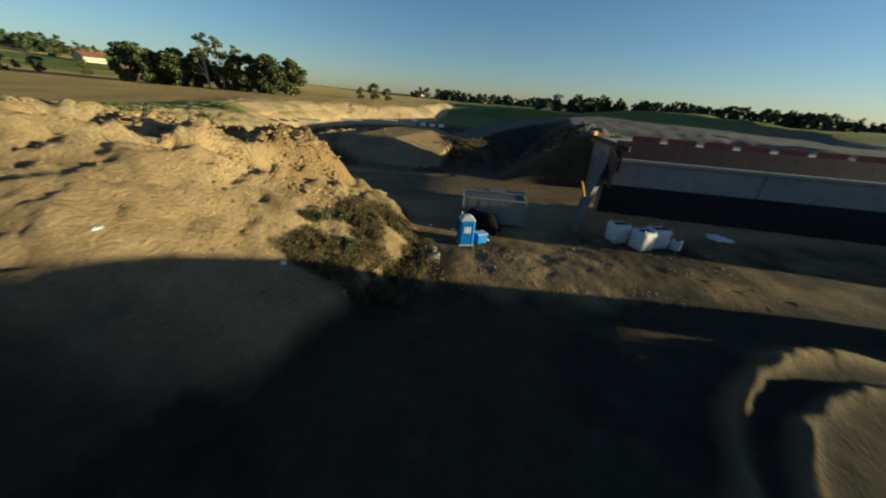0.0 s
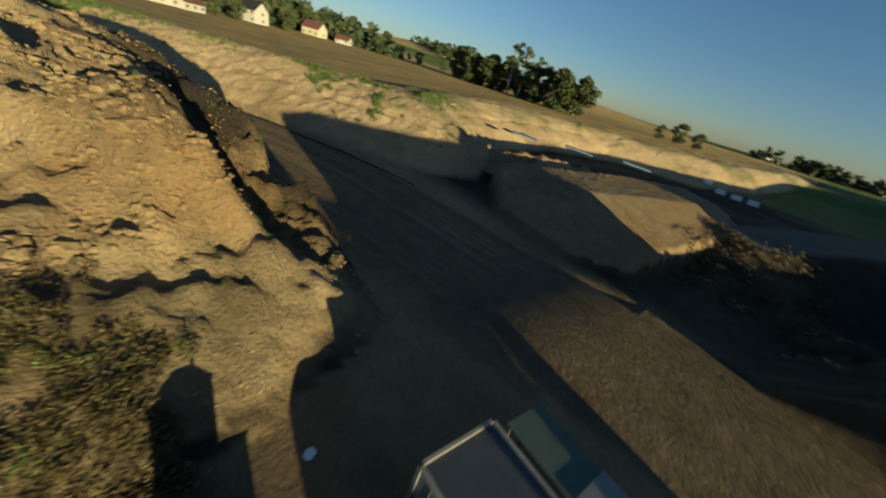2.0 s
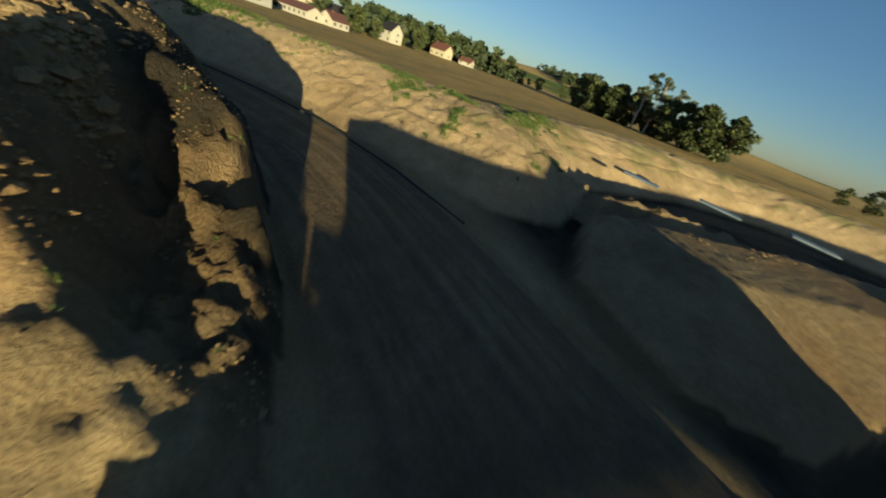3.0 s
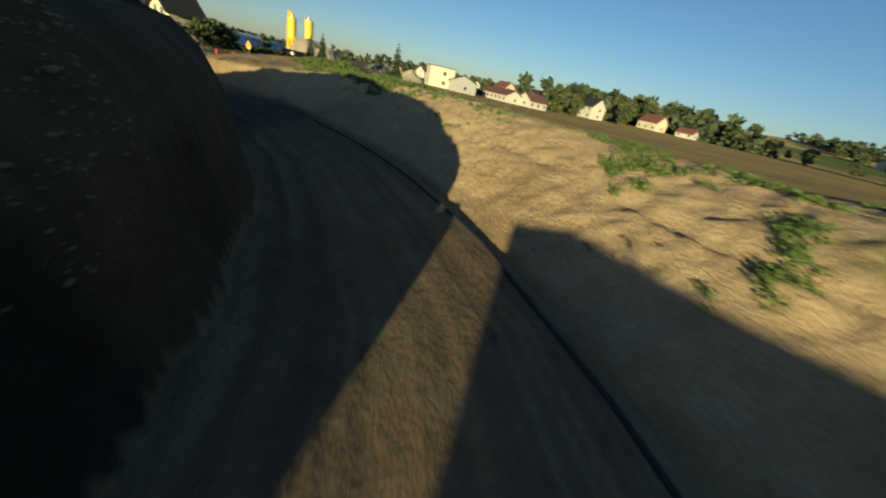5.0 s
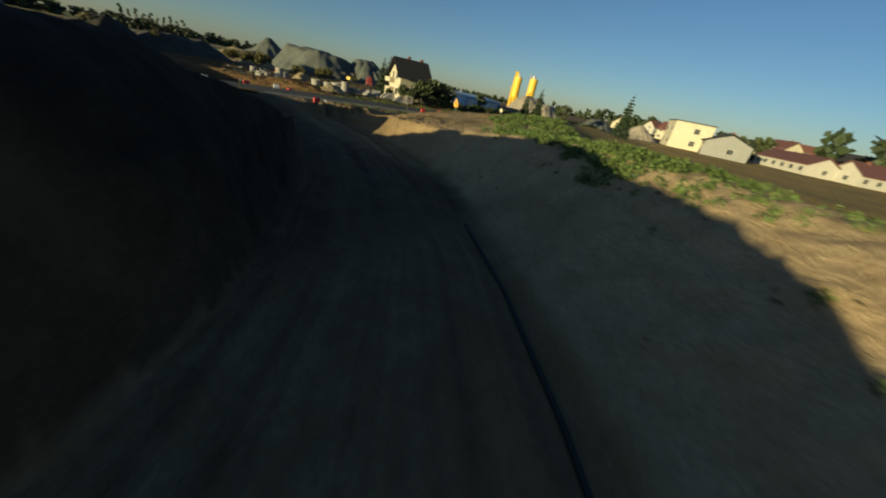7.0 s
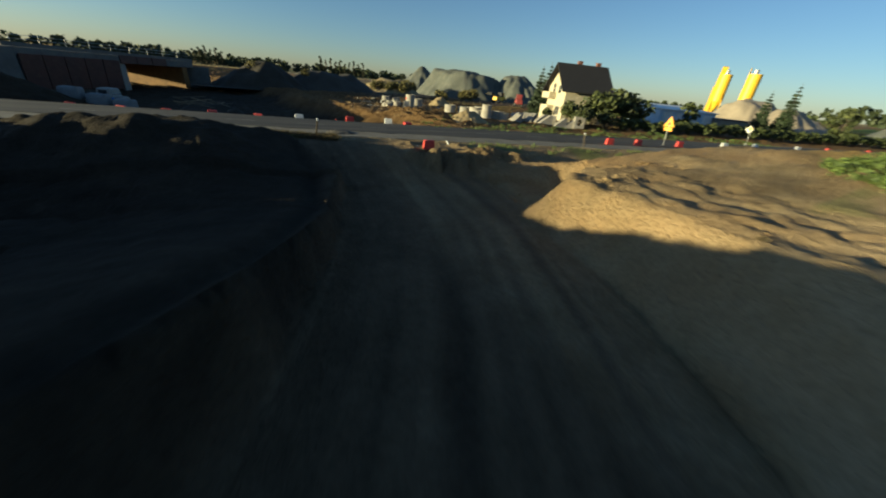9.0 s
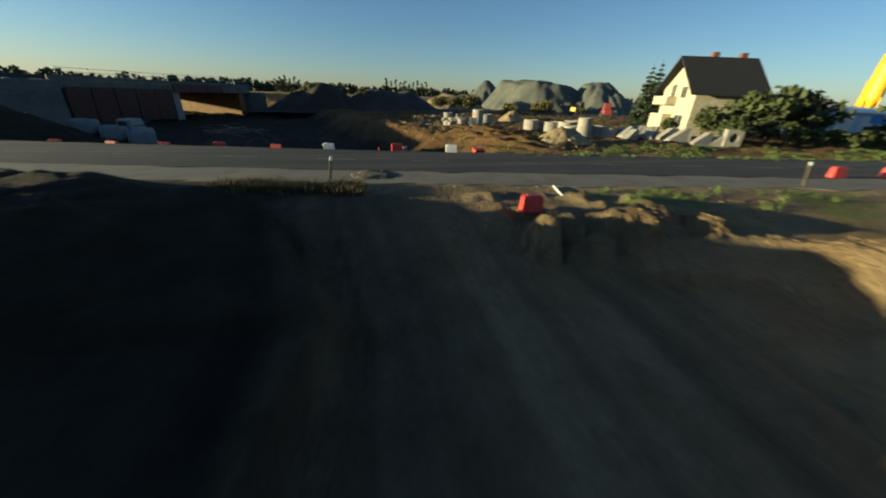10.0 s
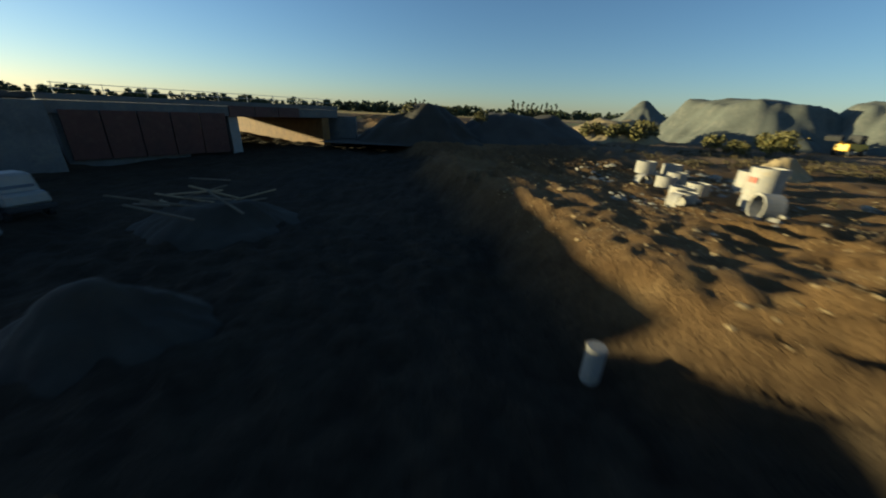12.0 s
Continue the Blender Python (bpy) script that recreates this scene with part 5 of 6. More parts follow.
s1 = put(silo(9.5, 0), -208, -67.0, 0)
copy_to(s1, -212, -78.5, 30)
tower = thing("conveyor", (0, 0, 0), 0, "yellow inclined conveyor frame beside the silos", "conveyor")
part("boom", box(1.2, 1.6, 19, (0, 0, 0.5), (0, 14, 0)), YELLOW, tower)
part("frame", box(2.2, 2.2, 12, (3.5, 0, 0)), YELLOW, tower)
put(tower, -214, -82, 40)


def pile(name, x, y, rx, ry, h, seed, material, label, category="stockpile", ridged=0.9, turn=0.0, top=0.25):
    """Loose material heaped up: even slopes, an uneven crest, gullies down the sides."""
    n = 56
    g = np.linspace(-1.15, 1.15, n)
    X, Y = np.meshgrid(g, g)
    r = np.hypot(X, Y) + 0.10 * fbm(X * 2.1 + seed, Y * 2.1, seed, 3)
    Z = np.interp(r, [0, top, 1.0, 1.2], [1, 0.97, 0, -0.25]) * (1 + 0.22 * fbm(X * 1.6, Y * 1.6 + seed, seed + 5, 3))
    ang = np.arctan2(Y, X)
    Z = Z - ridged * 0.12 * (vnoise(ang * 9 + 50, r * 1.5 + 9, seed)) * smooth(r, 0.15, 0.5)
    base = ground_z(x, y)
    c, s = math.cos(radians(turn)), math.sin(radians(turn))
    pts = np.column_stack([X.ravel() * rx, Y.ravel() * ry, np.maximum(Z.ravel() * h, -0.5)])
    i = (np.arange(n - 1)[:, None] * n + np.arange(n - 1)).ravel()
    ob = new(name, raw(name, pts.tolist(), np.column_stack([i, i + 1, i + n + 1, i + n]).tolist(), material, True))
    ob.matrix_basis = pose(x, y, base - 0.05, 0, 0, turn)
    return tagged(ob, label, category)


pile("gravel_stockpile", -116, -111, 17.5, 12, 7.6, 2, GRAVEL, "large grey gravel stockpile with steep gullied sides", turn=148, top=0.62)
pile("gravel_stockpile", -132, -101.5, 13.5, 12, 9.3, 5, GRAVEL, "large grey gravel stockpile with a double peak", turn=148, top=0.2)
pile("gravel_stockpile", -129, -184, 18, 15, 10.5, 7, GRAVEL, "dark conical gravel stockpile behind the larger one", top=0.1)
pile("sand_stockpile", -196, -58, 17, 13, 8.5, 9, SAND_HEAP, "pale sand stockpile at the foot of the silos", top=0.3)
pile("sand_stockpile", -176, -40, 13, 10, 6, 11, SAND_HEAP, "pale sand stockpile near the road")
pile("sand_stockpile", -182, -20, 10, 8, 4.5, 12, GRAVEL, "small grey gravel heap among weeds")
pile("sand_stockpile", -196, -8, 10, 8, 4.8, 13, SAND_HEAP, "small pale sand heap among weeds")
pile("sand_mound", -75.0, -33.0, 2.3, 1.8, 1.0, 15, SAND_Y, "small smooth heap of yellow sand by the rings", "heap")
pile("sand_mound", -85.0, -64.0, 2.6, 2.2, 1.6, 17, SAND_Y, "small heap of yellow sand behind the rings", "heap")
pile("earth_mound", -66.0, -92.0, 13, 9, 4.2, 19, simple("dark_topsoil", (0.045, 0.04, 0.033), 0.95, 0, 0.3, 0.4, None, 0.5, 6), "long dark topsoil heap", "heap", top=0.4)
pile("earth_mound", -52.0, -88.0, 12, 8, 4.6, 21, DARK_EARTH, "weedy earth heap with bushes on its crest", "heap", top=0.3)
pile("earth_mound", -86.0, -104.0, 10, 8, 4.0, 23, SAND_Y, "weedy earth heap covered in yellow bushes", "heap", top=0.3)
pile("earth_mound", -44.6, -50.0, 4.4, 3.6, 1.4, 25, DARK_EARTH, "low heap of earth and site waste", "heap", top=0.4)
pile("earth_mound", -48.3, -40.2, 2.7, 2.2, 1.3, 27, DARK_EARTH, "small dark earth heap beside the road barriers", "heap", top=0.2)

# ---- woods and single trees ----
oaks = [tree("oak_tree", 12.0, 5.6, s, LEAF, BARK, "dark leafy broadleaf tree in a field copse", 0.07, 3200, 0.5, sparse=2.0) for s in (1, 2, 3)]
poplar = tree("poplar_tree", 18.5, 3.8, 9, LEAF_P, BIRCH, "tall thin poplar with sparse pale leaves", 0.3, 1300, 0.42, sparse=1.2, lean=-1.2)
copse = [(-122, 146, 1.05), (-114, 143, 0.95), (-108, 150, 0.9), (-103, 144, 1.0), (-97, 148, 0.95), (-78, 144, 1.0), (-72, 149, 0.9), (-66, 143, 1.05), (-60, 147, 1.0), (-85, 150, 0.7), (-118, 152, 0.9), (-92, 152, 0.65), (-111, 147, 0.8), (-63, 151, 0.8), (-75, 141, 0.6)]
for k, (x, y, s) in enumerate(copse):
    (put if k < 3 else copy_to)(oaks[k % 3], x, y, 40 * k, 0, (0, 0), s)
put(poplar, -91, 144, 10)
copy_to(poplar, -86, 145, 120, 0, (0, 0), 0.95)
copy_to(poplar, -81, 146, 220, 0, (0, 0), 0.82)
small_tree = put(tree("field_tree", 8, 3.4, 21, SHRUB, BARK, "small round field tree", 0.15, 900, 0.4), -36, 190, 0)
for k, (x, y, s) in enumerate(((-30, 196, 0.8), (-42, 186, 0.7), (-205, 128, 1.1), (-215, 140, 1.0), (-190, 140, 1.2), (-230, 150, 1.1), (-176, 88, 1.0), (-186, 92, 1.2), (-168, 66, 0.9),
                              (-172, 58, 1.3), (-190, 62, 1.1), (-200, 86, 1.3), (-208, 98, 1.2), (-200, 108, 1.3), (-215, 112, 1.3), (-196, 30, 0.8), (-186, 24, 0.8), (-180, 30, 0.9),
                              (-250, 90, 1.3), (-262, 105, 1.3), (-232, 82, 1.3), (-222, 72, 1.1), (-120, -33, 0.6), (-180, 150, 0.9), (-170, 158, 0.8), (-160, 168, 0.8), (-152, -22, 0.8))):
    copy_to(small_tree, x, y, 31 * k, 0, (0, 0), s)
fir = put(spruce(12.5, 3.3, 5, "dark spruce standing by the cube house", 5200), -146, -1.5, 0)
copy_to(fir, -100.5, -51.0, 40, 0, (0, 0), 0.72)
copy_to(fir, -104.5, -53.5, 90, 0, (0, 0), 0.8)
copy_to(fir, -150, -30.5, 10, 0, (0, 0), 0.85)
copy_to(fir, -146, -33.0, 70, 0, (0, 0), 0.7)
copy_to(fir, -187, 27, 0, 0, (0, 0), 0.6)
yard = put(shrub("garden_shrub", 2.2, 3.0, 31, SHRUB, "dense green garden shrub by the house", 900, 0.2), -96.0, -36.5)
for k, (x, y, s) in enumerate(((-93.5, -35.0, 1.1), (-98, -34.2, 1.7), (-101, -33.5, 1.85), (-95.2, -33.0, 1.0), (-92.5, -30.9, 0.9), (-97.5, -30.8, 0.95), (-104, -32.5, 1.75), (-92.5, -38.5, 0.7), (-107, -34, 1.2))):
    copy_to(yard, x, y, 50 * k, 0, (0, 0), s)
hedge_spots = [(-100 - 2.1 * k, -29.6 + 0.40 * k) for k in range(34)]
hedge = put(shrub("hedge", 1.5, 1.9, 41, LEAF, "dark clipped hedge plant along the road", 450, 0.2, "hedge"), *hedge_spots[0])
for k, (x, y) in enumerate(hedge_spots[1:]):
    copy_to(hedge, x, y, 70 * k)
bush = put(shrub("wild_bush", 2.4, 2.6, 51, LEAF_Y, "yellowing wild bush on waste ground", 800, 0.22, "bush"), -84, -100)
for k, (x, y, s) in enumerate(((-88, -99, 1.3), (-81, -102, 1.1), (-92, -104, 1.4), (-86, -107, 1.3), (-98, -92, 0.9), (-104, -88, 1.1), (-110, -96, 1.2), (-118, -100, 1.0), (-94, -82, 0.7), (-50, -86, 0.9), (-55, -89, 0.8),
                              (-60, -84, 0.6), (-126, -108, 1.1), (-135, -104, 0.9), (-145, -98, 1.0))):
    copy_to(bush, x, y, 60 * k, -0.1 if x < -60 else 2.5, (0, 0), s)


def far_wood(name, spots, height, seed, label):
    """A belt of far trees as one uneven mass of leaf clumps."""
    rng = np.random.default_rng(seed)
    centres, radii = [], []
    for x, y in spots:
        z = ground_z(x, y)
        hgt = height * rng.uniform(0.55, 1.1)
        for q in (0.25, 0.55, 0.85):
            centres.append((x + rng.normal() * 2, y + rng.normal() * 2, z + hgt * q))
            radii.append(hgt * 0.33 * (1.2 - q * 0.5))
    ob = new(name, raw(name, *leaf_cloud(centres, radii, len(spots) * 60, height * 0.13, seed, 0.7), FOREST))
    return tagged(ob, label, "wood", kind="stuff")


def belt(ax, ay, bx, by, count, wide, seed):
    rng = np.random.default_rng(seed)
    t = rng.random(count)
    return np.column_stack([ax + (bx - ax) * t + rng.normal(scale=wide, size=count), ay + (by - ay) * t + rng.normal(scale=wide, size=count)])


far_wood("far_wood", belt(120, -520, -700, -820, 330, 25, 1), 13, 1, "long dark wood along the southern horizon")
far_wood("far_wood", belt(520, -420, 60, -560, 160, 20, 2), 12, 2, "dark wood on the south-eastern horizon")
far_wood("far_wood", belt(-700, -800, -1000, -300, 180, 25, 3), 13, 3, "far wood on the western horizon")
far_wood("far_wood", belt(-40, 520, 260, 640, 130, 14, 4), 13, 4, "dark wood on the northern horizon")
far_wood("far_wood", belt(120, 330, 420, 380, 170, 14, 5), 14, 5, "dark wood behind the new carriageway")
far_wood("far_wood", belt(-215, 75, -330, 140, 110, 12, 6), 13, 6, "green wood behind the village houses")
far_wood("far_wood", belt(-330, 330, -480, 420, 70, 16, 7), 10, 7, "hedgerow trees on the north-western hill")
far_wood("far_wood", belt(-420, -120, -480, 40, 90, 18, 8), 11, 8, "trees behind the village")
far_wood("far_wood", belt(-207, 118, -172, 148, 34, 4, 10), 5.5, 10, "dark hedgerow trees between the houses and the copse")
far_wood("far_wood", belt(-262, 78, -205, 140, 130, 7, 11), 13, 11, "dense green wood behind the village houses")
far_wood("far_wood", belt(300, 600, 900, 500, 170, 25, 9), 14, 9, "far wood on the north-eastern horizon")
lombardy = put(tree("poplar_tree", 19, 2.0, 61, FOREST, BARK, "slim dark poplar on the horizon", 0.1, 500, 0.9, sparse=1.2), -104, -420)
for k in range(16):
    copy_to(lombardy, (-104 - 5.5 * k) if k < 10 else (-48 - 4.5 * (k - 10) + 60), -420 - 2 * k, 33 * k, 0, (0, 0), 0.75 + 0.25 * ((k * 7) % 5) / 5)


# ---- machines parked far behind the rings ----
def machine(body, label, name, cab, L=4.2, arm=False):
    th = thing(name, (0, 0, 0), 0, label, name.replace("_", " "))
    part("body", box(L, 1.9, 1.1, (0, 0, 0.75), bevel=0.12, taper=(0.94, 0.9)), body, th)
    c = part("cab", box(1.7, 1.7, 1.35, (-L * 0.15, 0, 1.8), bevel=0.1, taper=(0.85, 0.88)), cab, th)
    for s in (-1, 1):
        part("window", box(1.2, 0.04, 0.7, (-L * 0.15, s * 0.83, 2.2)), GLASS, c)
    if arm:
        part("boom", bar((L * 0.4, 0, 1.6), (L * 0.95, 0, 2.9), 0.16, 8), body, th)
        part("bucket", box(0.7, 2.0, 0.7, (L * 0.98, 0, 2.3), (0, 25, 0), 0.06), TYRE, th)
    for x in (-L * 0.33, L * 0.33):
        for s in (-1, 1):
            w = part("wheel", tube(0.58, 0.58, 0.4, (x, s * 0.9 + 0.2, 0.58), (90, 0, 0), 18), TYRE, th)
            part("rim", tube(0.28, 0.28, 0.44, (x, s * 0.9 + 0.22, 0.58), (90, 0, 0), 12), STEEL, w)
    return th


put(machine(FORM_RED, "red tractor parked in front of the gravel stockpiles", "tractor", FORM_RED, 3.8), -112.7, -73.5, 60)
put(machine(YELLOW, "yellow wheel loader parked by the gravel stockpiles", "loader", TYRE, 5.0, True), -119.3, -93.0, 20)
put(machine(RENDER_W, "cream delivery van parked by the gravel stockpiles", "van", RENDER_W, 5.2), -138.0, -93.0, 70)

# ---- loose earth, weeds and litter ----
def scatter(n, inside_of, seed, box_of):
    """Spots in a rectangle (x0, x1, y0, y1) that the test keeps, with their ground heights."""
    rng = np.random.default_rng(seed)
    x, y = rng.uniform(box_of[0], box_of[1], n), rng.uniform(box_of[2], box_of[3], n)
    keep = inside_of(x, y)
    x, y = x[keep], y[keep]
    return np.column_stack([x, y, land(x, y)[0]])


def clod_field(name, spots, size, seed, material, label, category="clods"):
    """Many uneven lumps of earth, as one stuff."""
    rng = np.random.default_rng(seed)
    t = (1 + 5 ** 0.5) / 2
    ico = np.array([(-1, t, 0), (1, t, 0), (-1, -t, 0), (1, -t, 0), (0, -1, t), (0, 1, t), (0, -1, -t), (0, 1, -t), (t, 0, -1), (t, 0, 1), (-t, 0, -1), (-t, 0, 1)]) / 1.9
    tri = np.array([(0, 11, 5), (0, 5, 1), (0, 1, 7), (0, 7, 10), (0, 10, 11), (1, 5, 9), (5, 11, 4), (11, 10, 2), (10, 7, 6), (7, 1, 8), (3, 9, 4), (3, 4, 2), (3, 2, 6), (3, 6, 8), (3, 8, 9),
                    (4, 9, 5), (2, 4, 11), (6, 2, 10), (8, 6, 7), (9, 8, 1)])
    n = len(spots)
    s = size * rng.lognormal(0, 0.55, n)
    form = ico[None] * rng.uniform(0.6, 1.3, (n, 12, 1)) * np.array([1, 1, 0.55]) * s[:, None, None]
    a = rng.uniform(0, 6.28, n)
    c, q = np.cos(a)[:, None], np.sin(a)[:, None]
    verts = np.stack([form[..., 0] * c - form[..., 1] * q, form[..., 0] * q + form[..., 1] * c, form[..., 2]], -1) + spots[:, None, :]
    faces = tri[None] + 12 * np.arange(n)[:, None, None]
    ob = new(name, raw(name, verts.reshape(-1, 3).tolist(), faces.reshape(-1, 3).tolist(), material))
    return tagged(ob, label, category, kind="stuff")


def on_mound(x, y):
    d = inside(x, y, MOUND)
    return (d > 0.5) & (d < 17) & (vnoise(x / 1.6, y / 1.6, 31) > 0.52)


def on_bank(x, y):
    return (np.abs(inside(x, y, BANK) - 4) < 4.5) & (vnoise(x / 1.8, y / 1.8, 41) > 0.55)


def on_crest(x, y):
    d = inside(x, y, MOUND)
    return (d > 5) & (d < 12) & (vnoise(x / 2.2, y / 2.2, 37) > 0.5)


def patchy(step, least, seed):
    return lambda x, y: vnoise(x / step, y / step, seed) > least


clod_field("earth_clods", scatter(15000, on_mound, 1, (-26, 0, 13, 33)), 0.035, 1, EARTH, "loose dry earth clods on the spoil heap")
clod_field("earth_clods", scatter(12000, on_crest, 2, (-26, -3, 20, 33)), 0.095, 2, EARTH, "broken clods along the crest of the spoil heap")
clod_field("earth_clods", scatter(9000, on_bank, 3, (-72, -17, -10, 60)), 0.035, 3, EARTH, "loose sandy clods on the cut bank")
clod_field("earth_clods", scatter(4000, patchy(1.5, 0.5, 43), 4, (-2, 24, 17, 26)), 0.035, 4, EARTH, "loose clods on the churned ground")
clod_field("earth_clods", scatter(1800, lambda x, y: (vnoise(x / 2.5, y / 2.5, 47) > 0.5) & (np.abs(x - 12 - 0.9 * (56 - y)) < 5), 5, (2, 22, 47, 66)), 0.11, 5, EARTH, "broken clods at the foot of the ramp")
clod_field("earth_clods", scatter(2600, patchy(2.5, 0.45, 49), 6, (-24, -10, 60, 90)), 0.07, 6, EARTH, "broken clods on the spoil row")
clod_field("earth_clods", scatter(4000, patchy(1.6, 0.5, 53), 7, (-74, -66, -16, -4)), 0.04, 7, EARTH, "loose clods at the head of the cut")
clod_field("earth_clods", scatter(8000, lambda x, y: (across(x, y) < -6.6) & (x + 0.35 * (y + 40) < -64) & (vnoise(x / 1.6, y / 1.6, 59) > 0.5), 8, (-86, -60, -66, -28)), 0.04, 8, EARTH, "loose sand clods among the tyre ruts")
clod_field("earth_clods", scatter(700, lambda x, y: (across(x, y) > -0.1) & (across(x, y) < 3.2), 11, (-57.6, -55.4, -25, -18)), 0.016, 11, EARTH, "loose dirt scattered across the concrete shoulder")
clod_field("rubble", scatter(900, patchy(2.5, 0.5, 61), 9, (-80, -66, -64, -46)), 0.12, 9, RUBBLE, "broken concrete rubble round the rings", "rubble")
clod_field("gravel_edge", scatter(4200, lambda x, y: (np.abs(across(x, y) - 2.7) < 0.5) | (np.abs(across(x, y) + 6.6) < 0.5), 10, (-90, -36, -40, -14)), 0.03, 10, RUBBLE, "loose gravel along the edges of the road", "gravel")


def mats(name, spots, spread, height, leaves, leaf, material, label, category, seed):
    """Low weeds: small leaf clumps heaped round the given spots, as one stuff."""
    rng = np.random.default_rng(seed)
    centres = np.asarray(spots, float) + [0, 0, height * 0.35]
    radii = spread * rng.uniform(0.5, 1.2, len(centres))
    verts, faces = leaf_cloud(centres, radii, len(centres) * leaves, leaf, seed, 0.35)
    v = np.array(verts).reshape(-1, 4, 3)
    mid = v.mean(1, keepdims=True)
    low = land(mid[:, 0, 0], mid[:, 0, 1])[0]
    lift = np.clip((mid[:, 0, 2] - low) * height / spread, 0.01, height * 1.3) - (mid[:, 0, 2] - low)
    v[:, :, 2] += lift[:, None]
    ob = new(name, raw(name, v.reshape(-1, 3).tolist(), faces, material))
    return tagged(ob, label, category, kind="stuff")


def foot_of_heap(x, y):
    d = inside(x, y, MOUND)
    ok = (d > -1.6) & (d < 4.5) & (y > 14.5) & (np.hypot((x + 4) / 6.0, (y - 19.5) / 5.5) < 1)
    return ok & (vnoise(x / 1.3, y / 1.3, 3) + 0.35 * vnoise(x / 0.5, y / 0.5, 4) > 0.55)


def bank_weed(x, y):
    d = inside(x, y, BANK)
    n = vnoise(x / 4.5, y / 4.5, 8) + 0.4 * vnoise(x / 1.5, y / 1.5, 9)
    return (d > 4) & (d < 15) & (n + 0.35 * np.exp(-((d - 10) / 2.6) ** 2) + 0.28 * (y < 15) * (d > 5) > 1.0)


mats("dry_weeds", scatter(3600, foot_of_heap, 21, (-10, 1, 14, 25)), 0.26, 0.38, 44, 0.05, WEED, "patchy dry brown weeds at the foot of the spoil heap", "weeds", 1)
mats("green_weeds", scatter(900, lambda x, y: foot_of_heap(x, y) & (vnoise(x * 0.5, y * 0.5, 5) > 0.55), 22, (-10, 1, 14, 25)), 0.22, 0.28, 40, 0.045, WEED_G, "green weeds at the foot of the spoil heap", "weeds", 2)
mats("green_weeds", scatter(230, lambda x, y: (inside(x, y, MOUND) > 1) & (vnoise(x / 3, y / 3, 6) > 0.5), 23, (-22, -2, 12, 31)), 0.13, 0.10, 26, 0.035, WEED_G, "sparse green weeds on the sandy heap", "weeds", 3)
mats("green_weeds", scatter(6500, bank_weed, 24, (-75, -18, 4, 66)), 0.30, 0.30, 26, 0.085, WEED_G, "green weeds along the crest of the bank", "weeds", 4)
def crest_green(x, y):
    along_crest = (x + 72) * 0.69 + (y - 13) * 0.72
    off_crest = np.abs((x + 72) * 0.72 - (y - 13) * 0.69)
    return (np.abs(along_crest) < 17) & (off_crest < 3.5 + 3 * vnoise(x / 5, y / 5, 33)) & (inside(x, y, BANK) > 4) & (vnoise(x / 1.4, y / 1.4, 34) > 0.34)


def slope_green(x, y):
    d = inside(x, y, BANK)
    n = vnoise(x / 2.6, y / 2.6, 35) + 0.5 * vnoise(x / 0.9, y / 0.9, 36)
    return (d > 2.6) & (d < 14) & (n + 0.4 * np.exp(-((d - 10.5) / 2.0) ** 2) > 1.06)


mats("green_weeds", scatter(7000, crest_green, 44, (-92, -54, -2, 32)), 0.42, 0.42, 22, 0.11, WEED_G, "thick green weeds on the crown of the bank", "weeds", 14)
mats("green_weeds", scatter(7000, slope_green, 45, (-44, -19, 42, 64)), 0.30, 0.26, 24, 0.075, WEED_G, "green weeds in patches on the sandy bank", "weeds", 15)
mats("dry_weeds", scatter(1500, lambda x, y: (inside(x, y, BANK) > 2) & (inside(x, y, BANK) < 20) & (vnoise(x / 3, y / 3, 12) > 0.6), 25, (-78, -18, 0, 66)), 0.14, 0.12, 16, 0.05, WEED, "dry weeds scattered over the sandy bank", "weeds", 5)
tufts("verge_grass", scatter(6000, lambda x, y: (across(x, y) > 2.9) & (across(x, y) < 4.6 + vnoise(x / 3, y, 14)) & ((x < -66.5) | ((x > -56) & (x < -51))), 26, (-190, -40, -34, 12)), 0.34, 16, WEED_G, "green grass verge along the road", "grass", 6, 0.6, 0.018)
tufts("dry_grass", scatter(1500, lambda x, y: (across(x, y) > 2.8) & (across(x, y) < 4.4) & (vnoise(x / 2, y / 2, 15) > 0.4), 27, (-56.4, -50, -25, -16)), 0.36, 18, WEED, "tall dry grass beside the marker post", "grass", 7, 0.5, 0.012)
mats("low_grass", scatter(4000, lambda x, y: (across(x, y) < -6.4) & (across(x, y) > -10.5 - 3 * vnoise(x / 4, y / 4, 16)) & (vnoise(x / 3, y / 3, 17) > 0.45) & (x < -68), 28, (-120, -66, -36, -10)), 0.3, 0.22, 16, 0.07, WEED_G, "patchy green grass on the far side of the road", "grass", 8)
mats("dry_grass", scatter(4000, lambda x, y: (vnoise(x / 5, y / 5, 18) > 0.55) & (across(x, y) < -12), 29, (-125, -78, -90, -34)), 0.45, 0.4, 16, 0.1, WEED, "rough dry grass on waste ground behind the rings", "grass", 9)
mats("dry_weeds", scatter(500, patchy(2, 0.5, 19), 30, (0, 12, 56, 72)), 0.5, 0.5, 24, 0.1, WEED, "dry weeds on broken ground at the foot of the ramp", "weeds", 10)


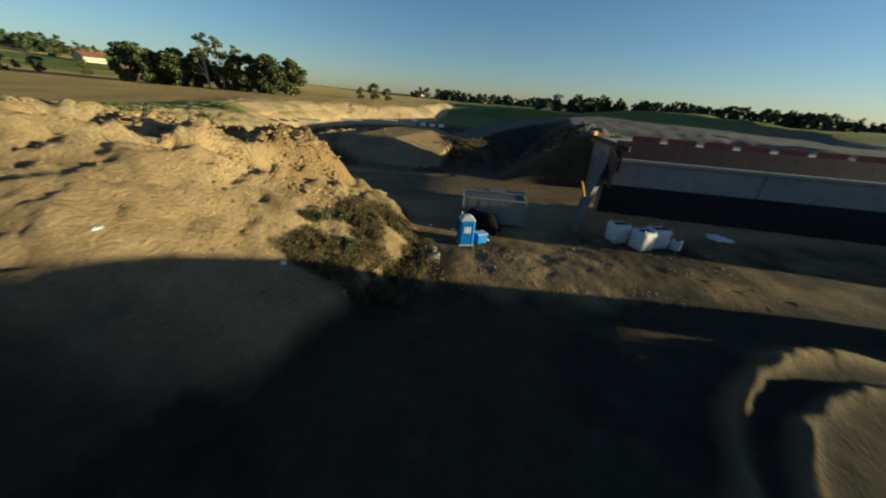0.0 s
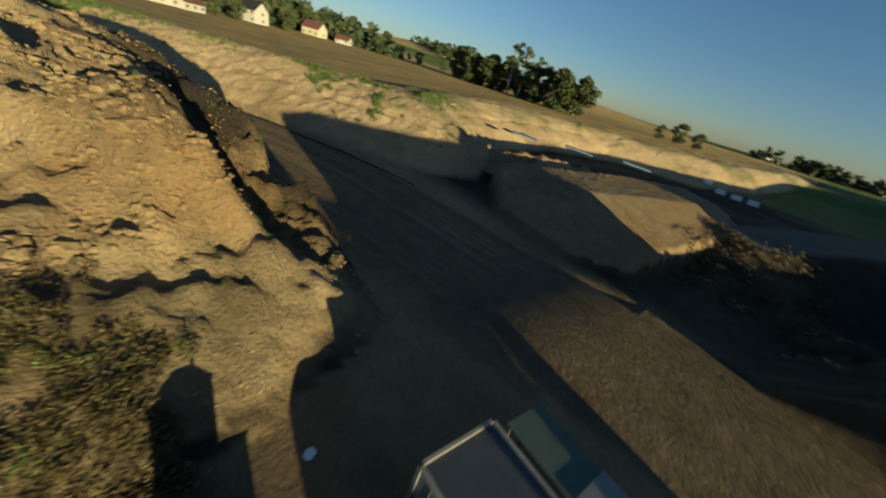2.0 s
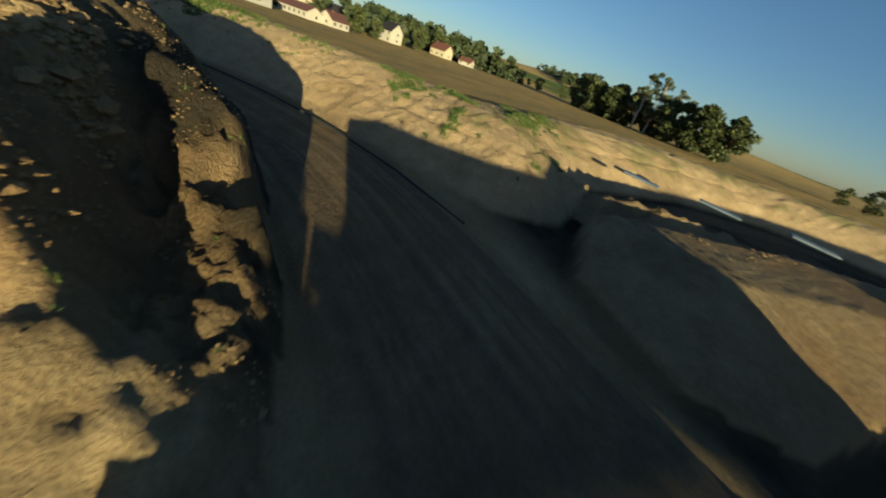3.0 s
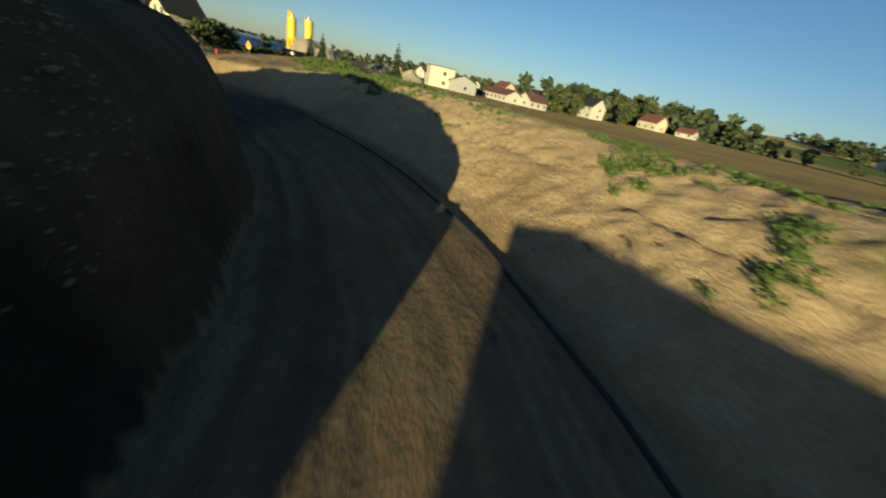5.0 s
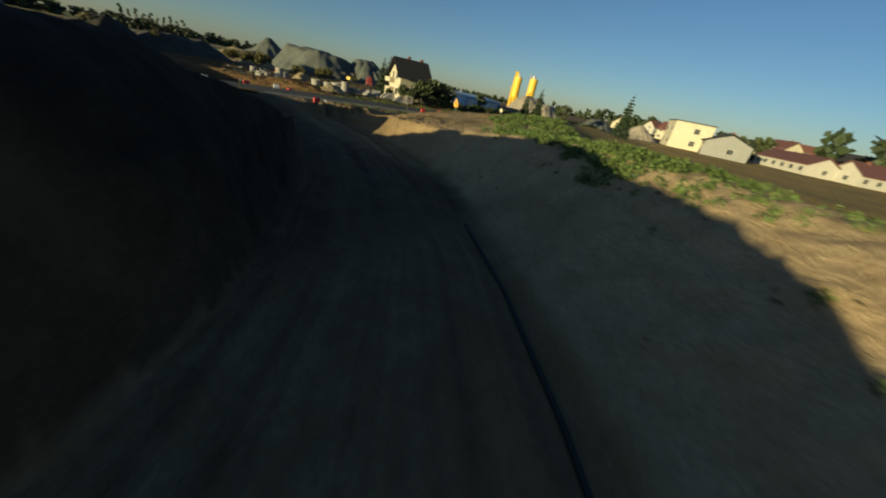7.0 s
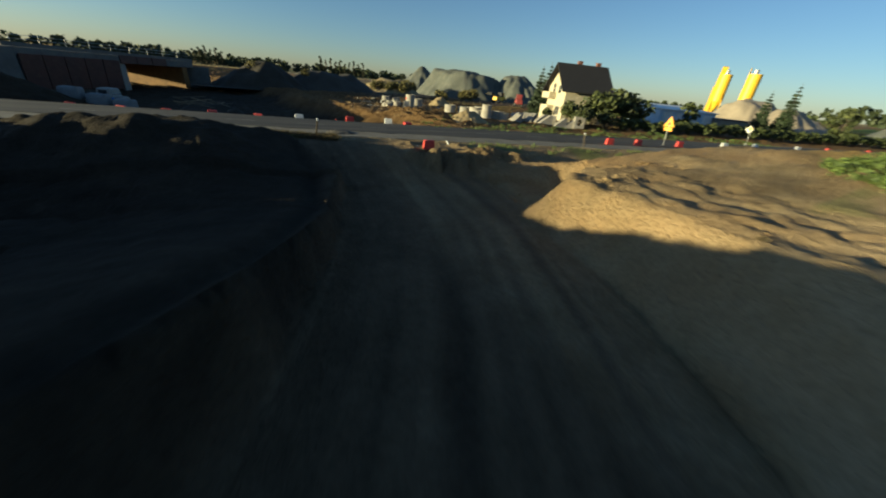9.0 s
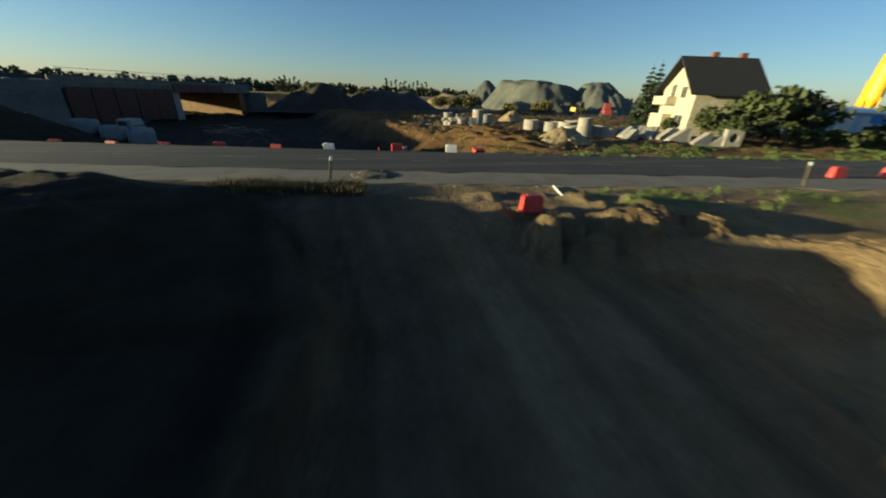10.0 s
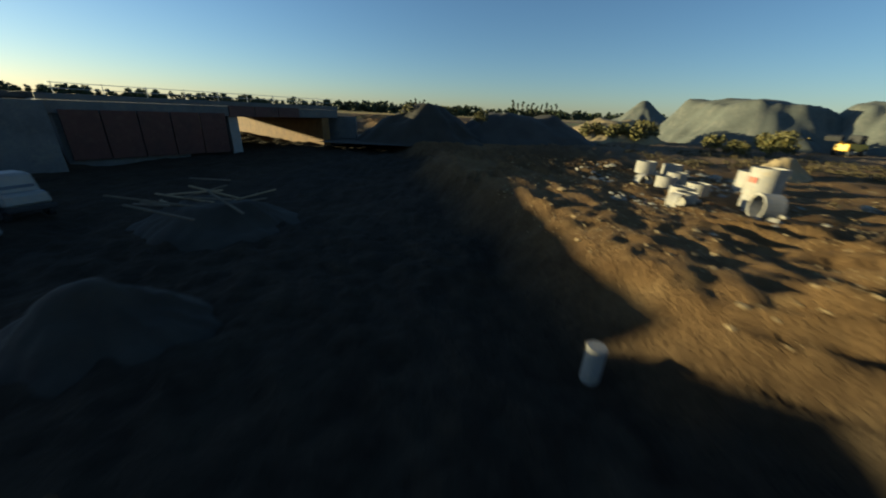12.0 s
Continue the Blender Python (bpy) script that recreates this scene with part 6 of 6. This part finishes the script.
def litter_heap():
    th = thing("litter_heap", (0, 0, 0), 0, "heap of grey and white plastic litter on bare earth", "litter")
    rng = random.Random(3)
    for k in range(26):
        bm = lump(rng.uniform(0.08, 0.22), k, 0.35, 0.9, 3)
        part("scrap", bm, (GREY_BAG, TARP, PANEL, TARP, TYRE, PANEL)[k % 6], th, m=pose(rng.uniform(-1.1, 1.1), rng.uniform(-0.8, 0.8), rng.uniform(0.05, 0.35), rng.uniform(0, 90), rng.uniform(0, 90), 0))
    part("drum", tube(0.24, 0.24, 0.7, (0.5, -0.7, 0.1), (15, 70, 30), 16), PANEL, th, "dented grey drum")
    return th


put(litter_heap(), -0.9, 21.0)
for k, (x, y) in enumerate(((-7.2, 14.2), (-12.2, 11.2), (-15.0, 10.7), (-0.5, 27.0), (1.5, 26.6), (4.2, 24.9))):
    bit = thing("plastic_scrap", (0, 0, 0), 0, "small white plastic scrap lying on the earth", "litter")
    part("scrap", lump(0.16, 40 + k, 0.4, 0.7, 2), SHED_W, bit)
    put(bit, x, y, 40 * k, 0.05)
scrub = put(shrub("wild_bush", 0.8, 0.75, 71, SHRUB, "low dark bush at the foot of the spoil heap", 1500, 0.045, "bush"), -6.0, 19.6)
for k, (x, y, s) in enumerate(((-5.0, 17.4, 0.9), (-7.0, 18.4, 1.0), (-3.6, 19.4, 0.8), (-4.2, 21.2, 0.7), (-2.4, 17.6, 0.7))):
    copy_to(scrub, x, y, 60 * k, -0.05, (0, 0), s)
edge = thing("tarpaulin", (0, 0, 0), 0, "worn blue-grey tarpaulin strips lying along the field edge", "tarpaulin")
for k in range(3):
    part("strip", box(4.2, 1.2, 0.2, (-26 + 7 * k, 70 + 4.5 * k, 5.0 + 0.25 * k), (4, 3, 35), 0.08), WORN_TARP, edge)
for k in range(4):
    blk = thing("concrete_block", (0, 0, 0), 0, "white concrete block in a row beside the far track", "concrete block", "white blocks by the track")
    part("block", box(2.2, 1.0, 1.1, bevel=0.06, taper=(0.95, 0.7)), WHITE, blk)
    put(blk, -10.5 + 3.4 * k, 131 + 1.2 * k, 20)


# ---- black drain pipe along the toe of the cut bank ----
def drain():
    th = thing("drain_pipe", (0, 0, 0), 0, "black plastic drain pipe along the toe of the sandy bank", "pipe")
    run = [(-17.5, 43.2), (-21, 41.6), (-25, 40.2), (-29, 38.2), (-33, 36.2), (-37, 33.5), (-41, 30.4), (-45, 26.7), (-49, 22.4), (-53, 17.2)]
    spots = [(x, y, ground_z(x, y) + 0.06) for x, y in run]
    for p, q in zip(spots[:-1], spots[1:]):
        part("length", bar(p, q, 0.09, 8), TYRE, th)
    return th


drain()
